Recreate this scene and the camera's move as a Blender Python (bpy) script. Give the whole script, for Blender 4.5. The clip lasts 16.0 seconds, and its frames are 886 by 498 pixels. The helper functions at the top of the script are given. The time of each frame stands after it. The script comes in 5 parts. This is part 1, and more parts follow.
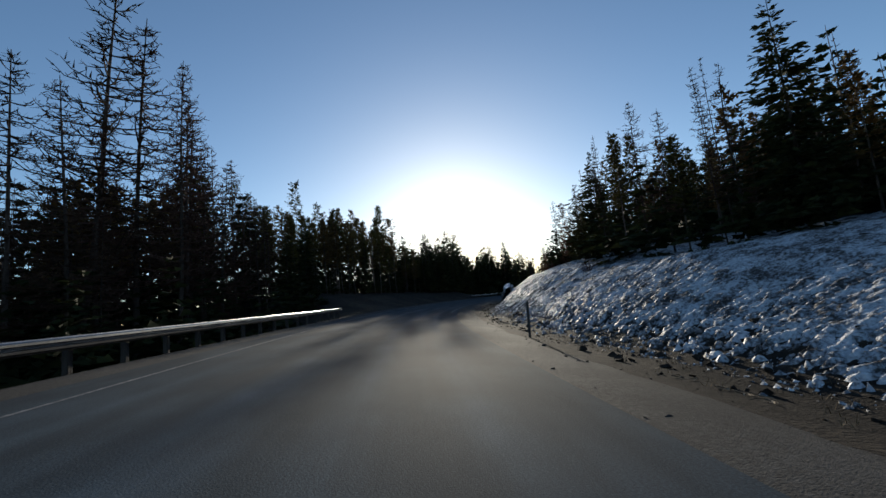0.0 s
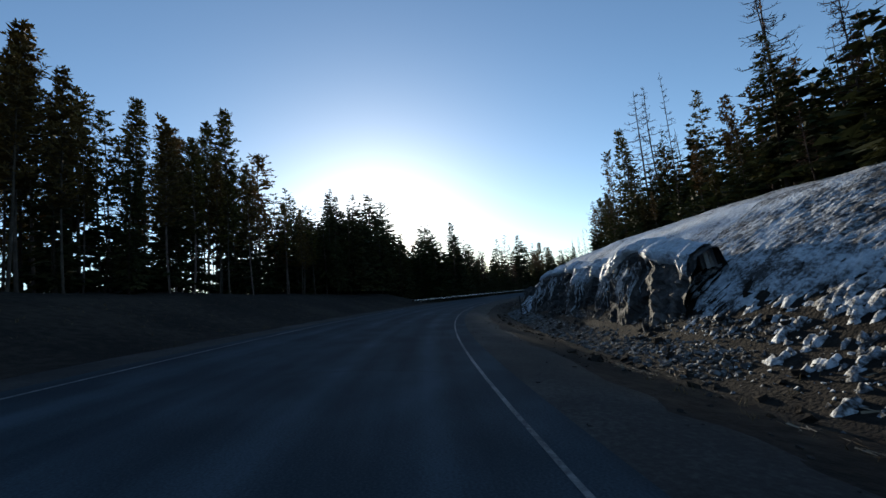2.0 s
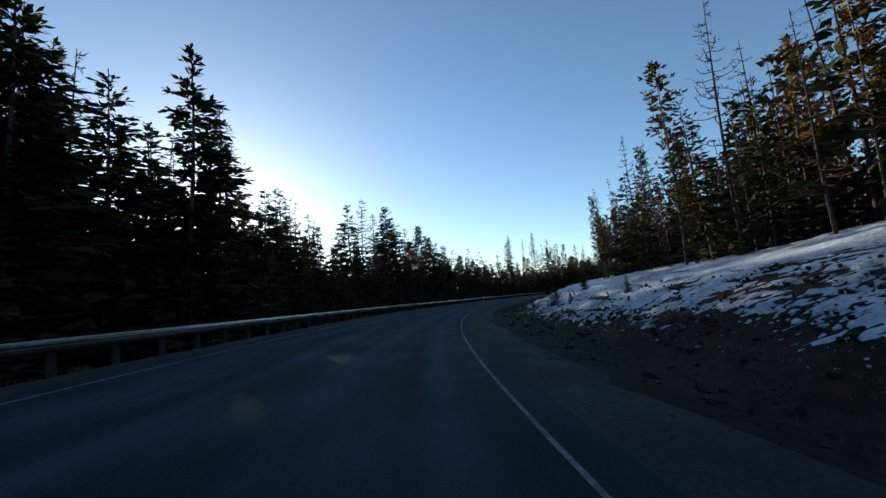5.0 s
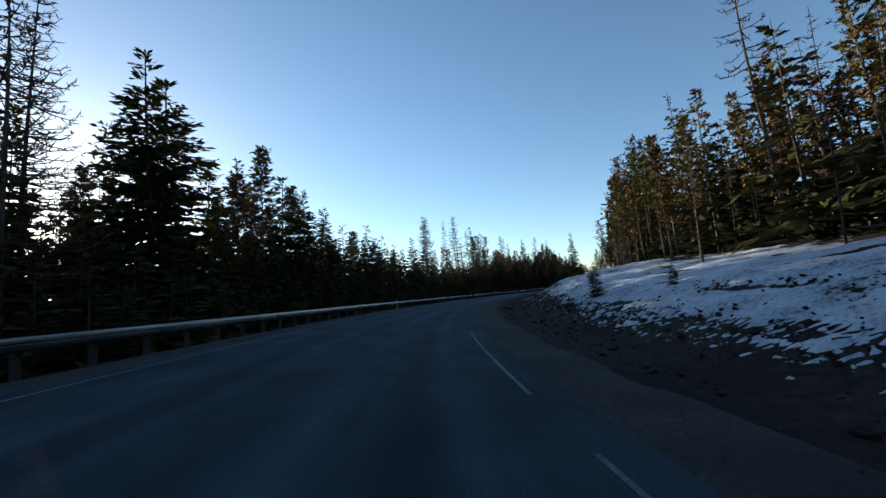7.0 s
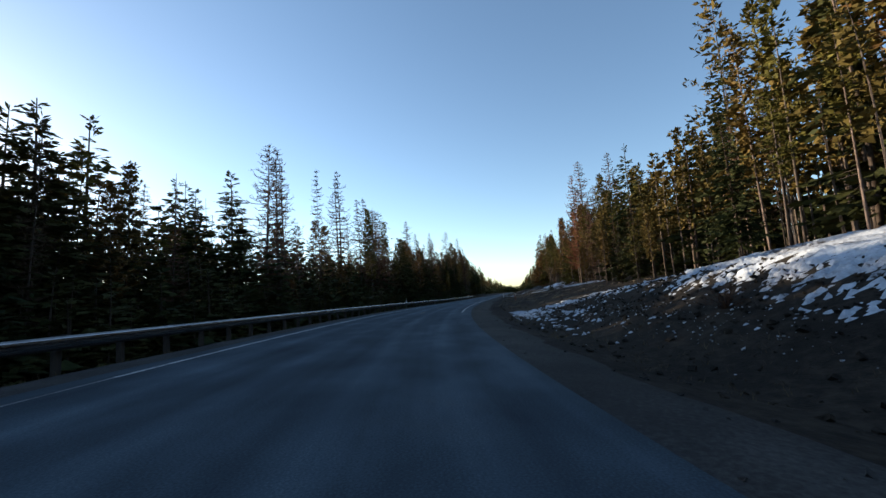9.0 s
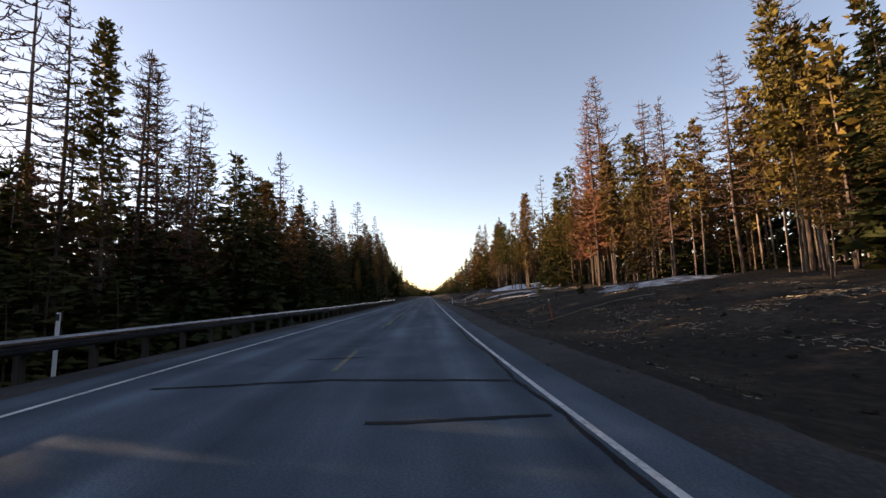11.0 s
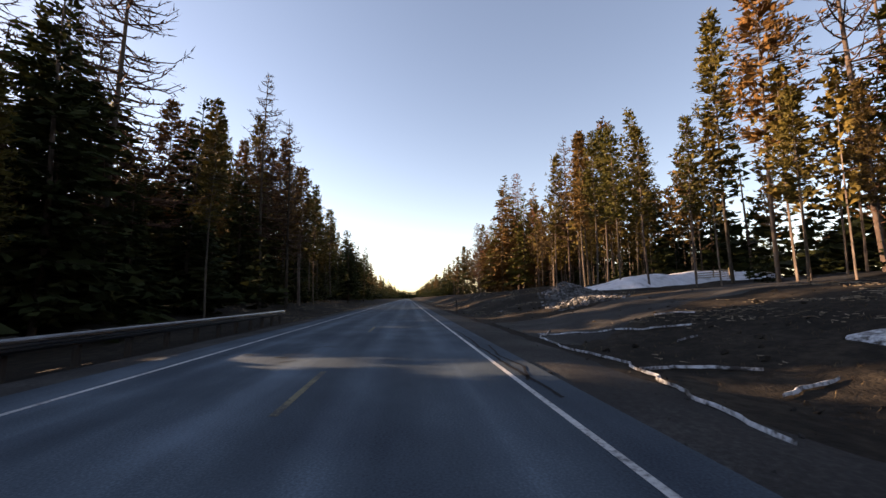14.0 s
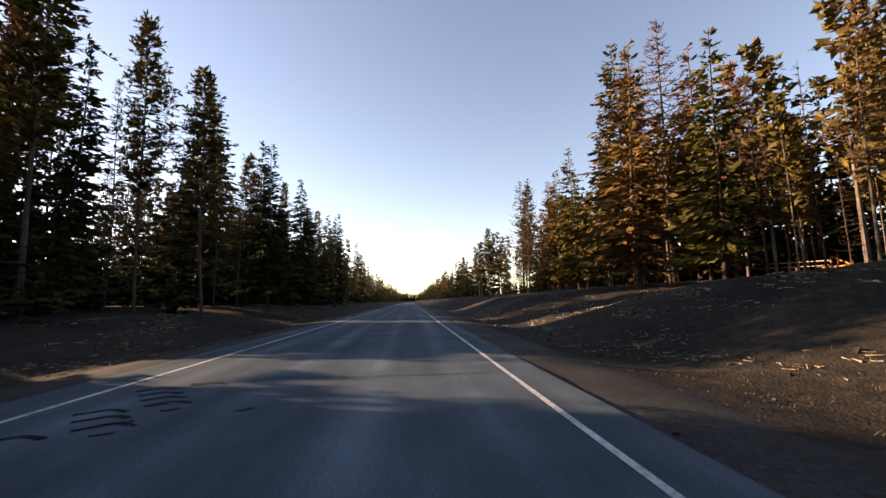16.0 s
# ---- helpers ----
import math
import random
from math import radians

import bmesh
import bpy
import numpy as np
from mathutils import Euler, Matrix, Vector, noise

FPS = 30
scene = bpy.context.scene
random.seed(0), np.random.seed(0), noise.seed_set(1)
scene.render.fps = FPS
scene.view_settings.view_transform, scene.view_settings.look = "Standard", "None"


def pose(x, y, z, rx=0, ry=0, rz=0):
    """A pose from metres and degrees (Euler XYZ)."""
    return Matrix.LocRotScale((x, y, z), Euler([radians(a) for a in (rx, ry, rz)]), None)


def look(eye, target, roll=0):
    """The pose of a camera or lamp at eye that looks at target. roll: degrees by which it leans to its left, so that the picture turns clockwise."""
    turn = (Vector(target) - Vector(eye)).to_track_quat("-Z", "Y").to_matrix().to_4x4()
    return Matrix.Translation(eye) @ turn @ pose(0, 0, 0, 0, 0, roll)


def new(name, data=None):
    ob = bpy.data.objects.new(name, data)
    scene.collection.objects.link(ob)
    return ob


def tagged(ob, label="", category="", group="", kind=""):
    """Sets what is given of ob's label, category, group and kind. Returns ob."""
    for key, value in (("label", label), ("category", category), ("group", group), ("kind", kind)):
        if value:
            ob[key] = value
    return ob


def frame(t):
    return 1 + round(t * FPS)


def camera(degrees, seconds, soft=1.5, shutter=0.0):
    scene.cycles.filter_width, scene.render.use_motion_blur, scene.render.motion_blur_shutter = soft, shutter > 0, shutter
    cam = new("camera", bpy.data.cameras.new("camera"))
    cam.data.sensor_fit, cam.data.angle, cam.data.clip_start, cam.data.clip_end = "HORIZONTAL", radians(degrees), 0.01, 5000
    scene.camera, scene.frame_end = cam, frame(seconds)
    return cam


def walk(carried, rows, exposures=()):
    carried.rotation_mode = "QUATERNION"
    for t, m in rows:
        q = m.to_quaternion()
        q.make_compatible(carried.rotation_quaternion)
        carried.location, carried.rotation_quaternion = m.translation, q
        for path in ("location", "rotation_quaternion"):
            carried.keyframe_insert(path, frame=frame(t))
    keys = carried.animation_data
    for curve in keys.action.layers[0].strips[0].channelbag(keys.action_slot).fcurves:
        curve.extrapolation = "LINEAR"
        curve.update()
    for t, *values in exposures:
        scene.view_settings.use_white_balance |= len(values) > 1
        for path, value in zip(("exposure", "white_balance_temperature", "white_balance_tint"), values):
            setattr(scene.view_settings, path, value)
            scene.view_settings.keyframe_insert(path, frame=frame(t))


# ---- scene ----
# The camera and its drive
cam = camera(94.5, 16.0)
EXPOSURES = [(0.0, 0.3, 5300, 6), (0.5, 0.12, 5200, 6), (1.5, 0.47, 5250, 5), (3.5, 0.72, 5300, 4), (6.0, 0.9, 5450, 4), (8.5, 1.28, 5600, 5), (11.0, 1.8, 7700, 26), (16.0, 1.9, 7550, 26)]
PATH = [
    (0.0, pose(1.656, 0.116, 1.245, 96.83, 5.29, -0.24)),
    (0.5, pose(0.954, 12.717, 1.231, 96.91, 5.32, -1.26)),
    (1.0, pose(0.684, 25.283, 1.214, 96.79, 5.41, -4.13)),
    (1.5, pose(1.058, 37.800, 1.202, 96.99, 5.44, -7.17)),
    (2.0, pose(2.176, 50.288, 1.187, 96.73, 5.50, -11.18)),
    (2.5, pose(4.049, 62.631, 1.177, 96.76, 5.53, -15.25)),
    (3.0, pose(6.562, 74.782, 1.180, 96.93, 5.45, -18.61)),
    (3.5, pose(9.989, 86.770, 1.182, 97.05, 5.42, -22.54)),
    (4.0, pose(14.183, 98.535, 1.184, 97.11, 5.43, -26.15)),
    (4.5, pose(19.126, 110.010, 1.187, 97.16, 5.44, -29.71)),
    (5.0, pose(24.796, 121.146, 1.189, 97.21, 5.45, -33.28)),
    (5.5, pose(31.168, 131.898, 1.191, 97.26, 5.45, -36.84)),
    (6.0, pose(38.217, 142.222, 1.194, 97.32, 5.46, -40.38)),
    (6.5, pose(45.921, 152.115, 1.190, 96.77, 5.31, -44.34)),
    (7.0, pose(54.191, 161.467, 1.200, 96.57, 5.26, -47.98)),
    (7.5, pose(63.113, 170.175, 1.224, 96.64, 4.93, -52.80)),
    (8.0, pose(72.589, 178.420, 1.242, 96.54, 4.58, -55.86)),
    (8.5, pose(82.567, 185.912, 1.270, 96.69, 4.41, -60.01)),
    (9.0, pose(93.006, 192.793, 1.280, 96.64, 4.04, -63.71)),
    (9.5, pose(103.873, 198.984, 1.293, 96.58, 3.56, -67.38)),
    (10.0, pose(115.116, 204.501, 1.305, 96.53, 3.05, -70.63)),
    (10.5, pose(126.653, 209.408, 1.341, 96.48, 2.54, -73.53)),
    (11.0, pose(138.426, 213.770, 1.375, 96.42, 2.03, -75.91)),
    (11.5, pose(150.493, 217.671, 1.442, 96.31, 2.05, -78.26)),
    (12.0, pose(162.563, 221.372, 1.415, 96.48, 1.70, -79.06)),
    (12.5, pose(174.743, 224.878, 1.388, 96.69, 1.04, -79.03)),
    (13.0, pose(187.014, 228.310, 1.396, 96.89, 0.80, -78.91)),
    (13.5, pose(199.286, 231.799, 1.387, 96.83, 0.74, -78.92)),
    (14.0, pose(211.415, 235.356, 1.382, 96.77, 0.69, -78.81)),
    (14.5, pose(223.414, 238.792, 1.369, 96.48, 0.77, -79.03)),
    (15.0, pose(235.491, 242.259, 1.377, 96.85, 0.76, -78.90)),
    (15.5, pose(247.643, 245.698, 1.386, 97.07, 0.57, -78.63)),
    (16.0, pose(259.744, 249.337, 1.392, 97.15, 0.96, -78.47)),
]
walk(cam, PATH, EXPOSURES)


# Plan of the road
ROAD_KNOTS = [(-3000, -5), (-8, -5), (12, -3.9), (25, -1), (51, 6.1), (88.5, 18), (147, 35), (177, 43.6), (215, 55.2),
              (245, 64), (266, 69), (278, 71.3), (291, 73.1), (309, 73.9), (4000, 73.9)]
_S = np.arange(-2600.0, 3600.0, 1.0)
_raw = np.interp(_S, [k[0] for k in ROAD_KNOTS], [k[1] for k in ROAD_KNOTS])
_pad = np.pad(_raw, 7, mode="edge")
_H = np.convolve(_pad, np.ones(15) / 15, mode="valid")
_dx, _dy = np.sin(np.radians(_H)), np.cos(np.radians(_H))
_X = np.concatenate([[0], np.cumsum((_dx[1:] + _dx[:-1]) / 2)])
_Y = np.concatenate([[0], np.cumsum((_dy[1:] + _dy[:-1]) / 2)])
_X -= np.interp(0, _S, _X)
_Y -= np.interp(0, _S, _Y)


def head(s):
    """Heading of the road in degrees, clockwise from +y."""
    return np.interp(s, _S, _H)


def place(s, d, z=0.0):
    """A point s metres along the road and d metres to the right of its centre line."""
    a = np.radians(head(s))
    return np.interp(s, _S, _X) + d * np.cos(a), np.interp(s, _S, _Y) - d * np.sin(a), z


def bank(s):
    """Superelevation of the road in degrees, right side down."""
    return np.interp(s, [-80, -10, 180, 230, 275, 315], [0, 4.5, 4.5, 3.2, 1.5, 0])


def road_z(s, d):
    """Height of the paved platform."""
    return -np.tan(np.radians(bank(s))) * np.clip(d, -8, 8)



# World, sun
SUN_AZ, SUN_EL = 2.6, 10.2
world = bpy.data.worlds.new("sky")
scene.world = world
world.use_nodes = True
_wn, _wl = world.node_tree.nodes, world.node_tree.links
_wn.clear()
sky = _wn.new("ShaderNodeTexSky")
sky.sky_type = 'NISHITA'
sky.sun_disc = False
sky.sun_elevation = radians(SUN_EL)
sky.sun_rotation = radians(SUN_AZ)
sky.altitude = 1500
sky.air_density = 1.0
sky.dust_density = 1.05
sky.ozone_density = 0.8
_bg = _wn.new("ShaderNodeBackground")
_bg.inputs["Strength"].default_value = 0.10
_wo = _wn.new("ShaderNodeOutputWorld")
_wl.new(sky.outputs[0], _bg.inputs[0])
_wl.new(_bg.outputs[0], _wo.inputs[0])

sun_data = bpy.data.lights.new("sun", "SUN")
sun_data.energy = 5.0
sun_data.angle = radians(0.53)
sun_data.color = (1.0, 0.78, 0.52)
sun = new("sun", sun_data)
_az, _el = radians(SUN_AZ), radians(SUN_EL)
SUN_DIR = Vector((math.sin(_az) * math.cos(_el), math.cos(_az) * math.cos(_el), math.sin(_el)))
sun.matrix_world = look(SUN_DIR * 300, (0, 0, 0))


# Materials
def material(name, colours, scale=3.0, rough=0.9, bump=0.3, bump_scale=20.0, detail=6.0, random_hue=0.0, metal=0.0,
             coarse=0.15, spec=0.3, stretch=(1, 1, 1), translucent=0.0):
    """Procedural surface: colours is a ramp of (position, rgb) driven by noise at two scales."""
    m = bpy.data.materials.new(name)
    m.use_nodes = True
    nt = m.node_tree
    n, l = nt.nodes, nt.links
    bsdf = n["Principled BSDF"]
    bsdf.inputs["Roughness"].default_value = rough
    bsdf.inputs["Metallic"].default_value = metal
    bsdf.inputs["Specular IOR Level"].default_value = spec
    co = n.new("ShaderNodeTexCoord")
    mp = n.new("ShaderNodeMapping")
    mp.inputs["Scale"].default_value = stretch
    l.new(co.outputs["Object"], mp.inputs[0])
    n1 = n.new("ShaderNodeTexNoise")
    n1.inputs["Scale"].default_value = scale
    n1.inputs["Detail"].default_value = detail
    n1.inputs["Roughness"].default_value = 0.65
    n2 = n.new("ShaderNodeTexNoise")
    n2.inputs["Scale"].default_value = scale * coarse
    n2.inputs["Detail"].default_value = 3
    l.new(mp.outputs[0], n1.inputs["Vector"])
    l.new(mp.outputs[0], n2.inputs["Vector"])
    mix = n.new("ShaderNodeMath")
    mix.operation = 'MULTIPLY_ADD'
    mix.inputs[1].default_value = 0.55
    l.new(n1.outputs["Fac"], mix.inputs[0])
    half = n.new("ShaderNodeMath")
    half.operation = 'MULTIPLY'
    half.inputs[1].default_value = 0.45
    l.new(n2.outputs["Fac"], half.inputs[0])
    l.new(half.outputs[0], mix.inputs[2])
    ramp = n.new("ShaderNodeValToRGB")
    el = ramp.color_ramp.elements
    el[0].position, el[0].color = colours[0][0], (*colours[0][1], 1)
    el[1].position, el[1].color = colours[-1][0], (*colours[-1][1], 1)
    for p, c in colours[1:-1]:
        el.new(p).color = (*c, 1)
    l.new(mix.outputs[0], ramp.inputs[0])
    out = ramp.outputs[0]
    if random_hue:
        info = n.new("ShaderNodeObjectInfo")
        hsv = n.new("ShaderNodeHueSaturation")
        rng = n.new("ShaderNodeMapRange")
        rng.inputs["To Min"].default_value = 0.5 - random_hue
        rng.inputs["To Max"].default_value = 0.5 + random_hue * 0.6
        l.new(info.outputs["Random"], rng.inputs["Value"])
        l.new(rng.outputs[0], hsv.inputs["Hue"])
        val = n.new("ShaderNodeMapRange")
        val.inputs["To Min"].default_value = 1.35
        val.inputs["To Max"].default_value = 0.7
        l.new(info.outputs["Random"], val.inputs["Value"])
        l.new(val.outputs[0], hsv.inputs["Value"])
        l.new(out, hsv.inputs["Color"])
        out = hsv.outputs[0]
    l.new(out, bsdf.inputs["Base Color"])
    if bump:
        nb = n.new("ShaderNodeTexNoise")
        nb.inputs["Scale"].default_value = bump_scale
        nb.inputs["Detail"].default_value = 5
        l.new(mp.outputs[0], nb.inputs["Vector"])
        b = n.new("ShaderNodeBump")
        b.inputs["Strength"].default_value = bump
        b.inputs["Distance"].default_value = 0.6 / bump_scale
        l.new(nb.outputs["Fac"], b.inputs["Height"])
        l.new(b.outputs[0], bsdf.inputs["Normal"])
    if translucent:
        tr = n.new("ShaderNodeBsdfTranslucent")
        l.new(out, tr.inputs["Color"])
        mx = n.new("ShaderNodeMixShader")
        mx.inputs[0].default_value = translucent
        l.new(bsdf.outputs[0], mx.inputs[1])
        l.new(tr.outputs[0], mx.inputs[2])
        l.new(mx.outputs[0], n["Material Output"].inputs[0])
    return m


def asphalt_material():
    """Worn asphalt: streaks along the road, mottles, aggregate and polished wheel paths, laid out in metres along and across."""
    m = bpy.data.materials.new("asphalt")
    m.use_nodes = True
    n, l = m.node_tree.nodes, m.node_tree.links
    bsdf = n["Principled BSDF"]
    bsdf.inputs["Roughness"].default_value = 0.9
    bsdf.inputs["Specular IOR Level"].default_value = 0.05
    uv = n.new("ShaderNodeUVMap")
    uv.uv_map = "UVMap"

    def math_node(op, a, b=None):
        q = n.new("ShaderNodeMath")
        q.operation = op
        for i, v in enumerate((a, b)):
            if v is None:
                continue
            if isinstance(v, (int, float)):
                q.inputs[i].default_value = v
            else:
                l.new(v, q.inputs[i])
        return q.outputs[0]

    def noise_at(stretch, scale, detail):
        mp = n.new("ShaderNodeMapping")
        mp.inputs["Scale"].default_value = (*stretch, 1)
        l.new(uv.outputs[0], mp.inputs[0])
        t = n.new("ShaderNodeTexNoise")
        t.inputs["Scale"].default_value = scale
        t.inputs["Detail"].default_value = detail
        l.new(mp.outputs[0], t.inputs["Vector"])
        return t.outputs["Fac"]
    streak, mottle, grain = noise_at((0.05, 1.0), 1.2, 4), noise_at((0.6, 1.0), 0.7, 5), noise_at((1, 1), 38, 3)
    mix = math_node('ADD', math_node('MULTIPLY', streak, 0.32), math_node('ADD', math_node('MULTIPLY', mottle, 0.36), math_node('MULTIPLY', grain, 0.32)))
    ramp = n.new("ShaderNodeValToRGB")
    el = ramp.color_ramp.elements
    el[0].position, el[0].color = 0.34, (0.017, 0.022, 0.029, 1)
    el[1].position, el[1].color = 0.66, (0.056, 0.073, 0.09, 1)
    el.new(0.5).color = (0.031, 0.041, 0.05, 1)
    l.new(mix, ramp.inputs[0])
    sep = n.new("ShaderNodeSeparateXYZ")
    l.new(uv.outputs[0], sep.inputs[0])
    lane = math_node('ABSOLUTE', math_node('SUBTRACT', math_node('ABSOLUTE', sep.outputs[1]), 1.7))
    wheel = n.new("ShaderNodeMapRange")
    wheel.inputs["From Max"].default_value = 0.45
    wheel.inputs["To Min"].default_value = 1.28
    wheel.inputs["To Max"].default_value = 0.92
    l.new(math_node('ABSOLUTE', math_node('SUBTRACT', lane, 0.85)), wheel.inputs["Value"])
    # colour multiplied by 1.15 up to 180 m, rising to 2.3 at 300 m
    along_tone = n.new("ShaderNodeMapRange")
    along_tone.inputs["From Min"].default_value = 180
    along_tone.inputs["From Max"].default_value = 300
    along_tone.inputs["To Min"].default_value = 1.15
    along_tone.inputs["To Max"].default_value = 2.3
    l.new(sep.outputs[0], along_tone.inputs["Value"])
    mul = n.new("ShaderNodeVectorMath")
    mul.operation = 'MULTIPLY'
    l.new(ramp.outputs[0], mul.inputs[0])
    l.new(math_node('MULTIPLY', wheel.outputs[0], along_tone.outputs[0]), mul.inputs[1])
    l.new(mul.outputs[0], bsdf.inputs["Base Color"])
    bump = n.new("ShaderNodeBump")
    bump.inputs["Strength"].default_value = 0.6
    bump.inputs["Distance"].default_value = 0.008
    l.new(noise_at((1, 1), 60, 3), bump.inputs["Height"])
    l.new(bump.outputs[0], bsdf.inputs["Normal"])
    return m


M_ASPHALT = asphalt_material()
M_GROUND = material("dry_grass_soil", [(0.3, (0.012, 0.0105, 0.009)), (0.48, (0.026, 0.022, 0.018)), (0.62, (0.054, 0.044, 0.033)), (0.75, (0.03, 0.027, 0.019))],
                    scale=3.0, rough=0.95, bump=1.0, bump_scale=16, coarse=0.06, spec=0.06)
M_GRAVEL = material("shoulder_gravel", [(0.3, (0.02, 0.019, 0.018)), (0.5, (0.04, 0.038, 0.036)), (0.7, (0.085, 0.081, 0.075))],
                    scale=14, rough=0.9, bump=0.9, bump_scale=45, coarse=0.03, spec=0.1)
M_SNOW = material("old_snow", [(0.42, (0.04, 0.036, 0.033)), (0.475, (0.2, 0.2, 0.205)), (0.54, (0.47, 0.49, 0.52)), (0.68, (0.75, 0.77, 0.8))],
                  scale=9, rough=0.6, bump=1.0, bump_scale=13, coarse=0.14, spec=0.25)
M_CRUST = material("clean_snow_crust", [(0.37, (0.05, 0.046, 0.042)), (0.415, (0.3, 0.31, 0.34)), (0.5, (0.46, 0.49, 0.54)), (0.68, (0.66, 0.7, 0.76))],
                   scale=7, rough=0.55, bump=0.7, bump_scale=9, coarse=0.09, spec=0.25)
M_DRIFT = material("pale_drift_snow", [(0.3, (0.34, 0.33, 0.34)), (0.42, (0.6, 0.6, 0.63)), (0.7, (0.8, 0.8, 0.83))], scale=1.4, rough=0.6, bump=0.4, bump_scale=7, coarse=0.5)
M_RUBBLE = material("grey_rubble", [(0.36, (0.045, 0.044, 0.043)), (0.5, (0.13, 0.128, 0.125)), (0.64, (0.32, 0.315, 0.31))], scale=5, rough=0.9, bump=0.5, bump_scale=20, coarse=0.6)
M_ROCK = material("cut_rock", [(0.34, (0.018, 0.017, 0.017)), (0.52, (0.05, 0.046, 0.043)), (0.64, (0.17, 0.155, 0.14))],
                  scale=2.6, rough=0.85, bump=0.9, bump_scale=6, coarse=0.2)
M_WHITE = material("white_road_paint", [(0.36, (0.12, 0.12, 0.12)), (0.48, (0.45, 0.45, 0.44)), (0.7, (0.72, 0.72, 0.7))],
                   scale=12, rough=0.7, bump=0.3, bump_scale=80, coarse=0.08)
M_WORN = material("worn_road_paint", [(0.4, (0.035, 0.04, 0.048)), (0.5, (0.11, 0.115, 0.12)), (0.7, (0.3, 0.3, 0.3))],
                  scale=9, rough=0.75, bump=0.3, bump_scale=80, coarse=0.05)
M_YELLOW = material("yellow_road_paint", [(0.42, (0.045, 0.043, 0.04)), (0.52, (0.14, 0.118, 0.065)), (0.7, (0.27, 0.225, 0.12))],
                    scale=12, rough=0.7, bump=0.3, bump_scale=80, coarse=0.08)
M_TAR = material("crack_sealer", [(0.3, (0.008, 0.008, 0.009)), (0.7, (0.02, 0.02, 0.021))], scale=10, rough=0.85, bump=0.3, bump_scale=60, spec=0.1)
M_STEEL = material("galvanised_steel", [(0.3, (0.09, 0.09, 0.095)), (0.5, (0.17, 0.17, 0.175)), (0.7, (0.27, 0.27, 0.275))],
                   scale=5, rough=0.27, metal=1.0, bump=0.1, bump_scale=30, coarse=0.1)
M_POST = material("weathered_post_wood", [(0.3, (0.018, 0.015, 0.012)), (0.5, (0.04, 0.032, 0.026)), (0.7, (0.075, 0.062, 0.05))],
                  scale=6, rough=0.85, bump=0.6, bump_scale=25, stretch=(1, 1, 0.15))
M_PLASTIC = material("white_plastic", [(0.3, (0.6, 0.6, 0.58)), (0.7, (0.8, 0.8, 0.78))], scale=8, rough=0.5, bump=0.05)
M_DARK = material("dark_plastic", [(0.3, (0.02, 0.02, 0.02)), (0.7, (0.05, 0.045, 0.04))], scale=8, rough=0.6, bump=0.1)
M_AMBER = material("amber_reflector", [(0.3, (0.5, 0.2, 0.02)), (0.7, (0.7, 0.3, 0.04))], scale=8, rough=0.25, bump=0.0)
M_BARK = material("grey_brown_bark", [(0.3, (0.025, 0.019, 0.015)), (0.5, (0.065, 0.05, 0.039)), (0.7, (0.14, 0.11, 0.088))],
                  scale=5, rough=0.95, bump=1.0, bump_scale=12, stretch=(1, 1, 0.3), random_hue=0.02, spec=0.05)
M_PINEBARK = material("grey_pine_bark", [(0.3, (0.034, 0.027, 0.022)), (0.5, (0.105, 0.083, 0.066)), (0.7, (0.22, 0.18, 0.145))],
                      scale=5, rough=0.95, bump=1.0, bump_scale=10, stretch=(1, 1, 0.3), random_hue=0.02, spec=0.05)
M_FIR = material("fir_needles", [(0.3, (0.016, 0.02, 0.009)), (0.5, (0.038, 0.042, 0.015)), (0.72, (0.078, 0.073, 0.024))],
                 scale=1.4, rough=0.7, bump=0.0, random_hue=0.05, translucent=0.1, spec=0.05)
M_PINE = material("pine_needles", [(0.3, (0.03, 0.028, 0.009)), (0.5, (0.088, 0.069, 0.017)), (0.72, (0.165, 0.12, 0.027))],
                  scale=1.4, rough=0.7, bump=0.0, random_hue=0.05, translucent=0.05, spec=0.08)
M_TWIG = material("larch_twigs", [(0.3, (0.03, 0.018, 0.012)), (0.5, (0.07, 0.042, 0.028)), (0.72, (0.13, 0.08, 0.052))],
                  scale=2, rough=0.9, bump=0.0, random_hue=0.02, spec=0.05)
M_RUST = material("dry_rust_needles", [(0.3, (0.06, 0.032, 0.013)), (0.5, (0.125, 0.07, 0.024)), (0.72, (0.2, 0.12, 0.042))],
                  scale=1.4, rough=0.7, bump=0.0, random_hue=0.03, translucent=0.15)
M_RUSTTWIG = material("rusty_larch_twigs", [(0.3, (0.06, 0.027, 0.016)), (0.5, (0.14, 0.064, 0.036)), (0.72, (0.23, 0.11, 0.065))],
                      scale=2, rough=0.9, bump=0.0, random_hue=0.02, spec=0.05)
M_STRAW = material("dry_grass_blades", [(0.3, (0.06, 0.042, 0.022)), (0.5, (0.12, 0.085, 0.042)), (0.7, (0.2, 0.15, 0.075))],
                   scale=1.0, rough=0.9, bump=0.0)
M_FENCE = material("fence_wood", [(0.3, (0.16, 0.12, 0.085)), (0.5, (0.3, 0.235, 0.165)), (0.7, (0.42, 0.35, 0.26))],
                   scale=6, rough=0.85, bump=0.4, bump_scale=25)


# Mesh helpers
def mesh_from(name, verts, faces, mat, smooth=False):
    me = bpy.data.meshes.new(name)
    me.from_pydata([tuple(v) for v in verts], [], faces)
    me.materials.append(mat)
    if smooth:
        me.polygons.foreach_set("use_smooth", [True] * len(me.polygons))
    me.update()
    return me


def child(name, me, parent, m=None, label=""):
    ob = new(name, me)
    ob.parent = parent
    if m is not None:
        ob.matrix_basis = m
    if label:
        tagged(ob, label)
    return ob


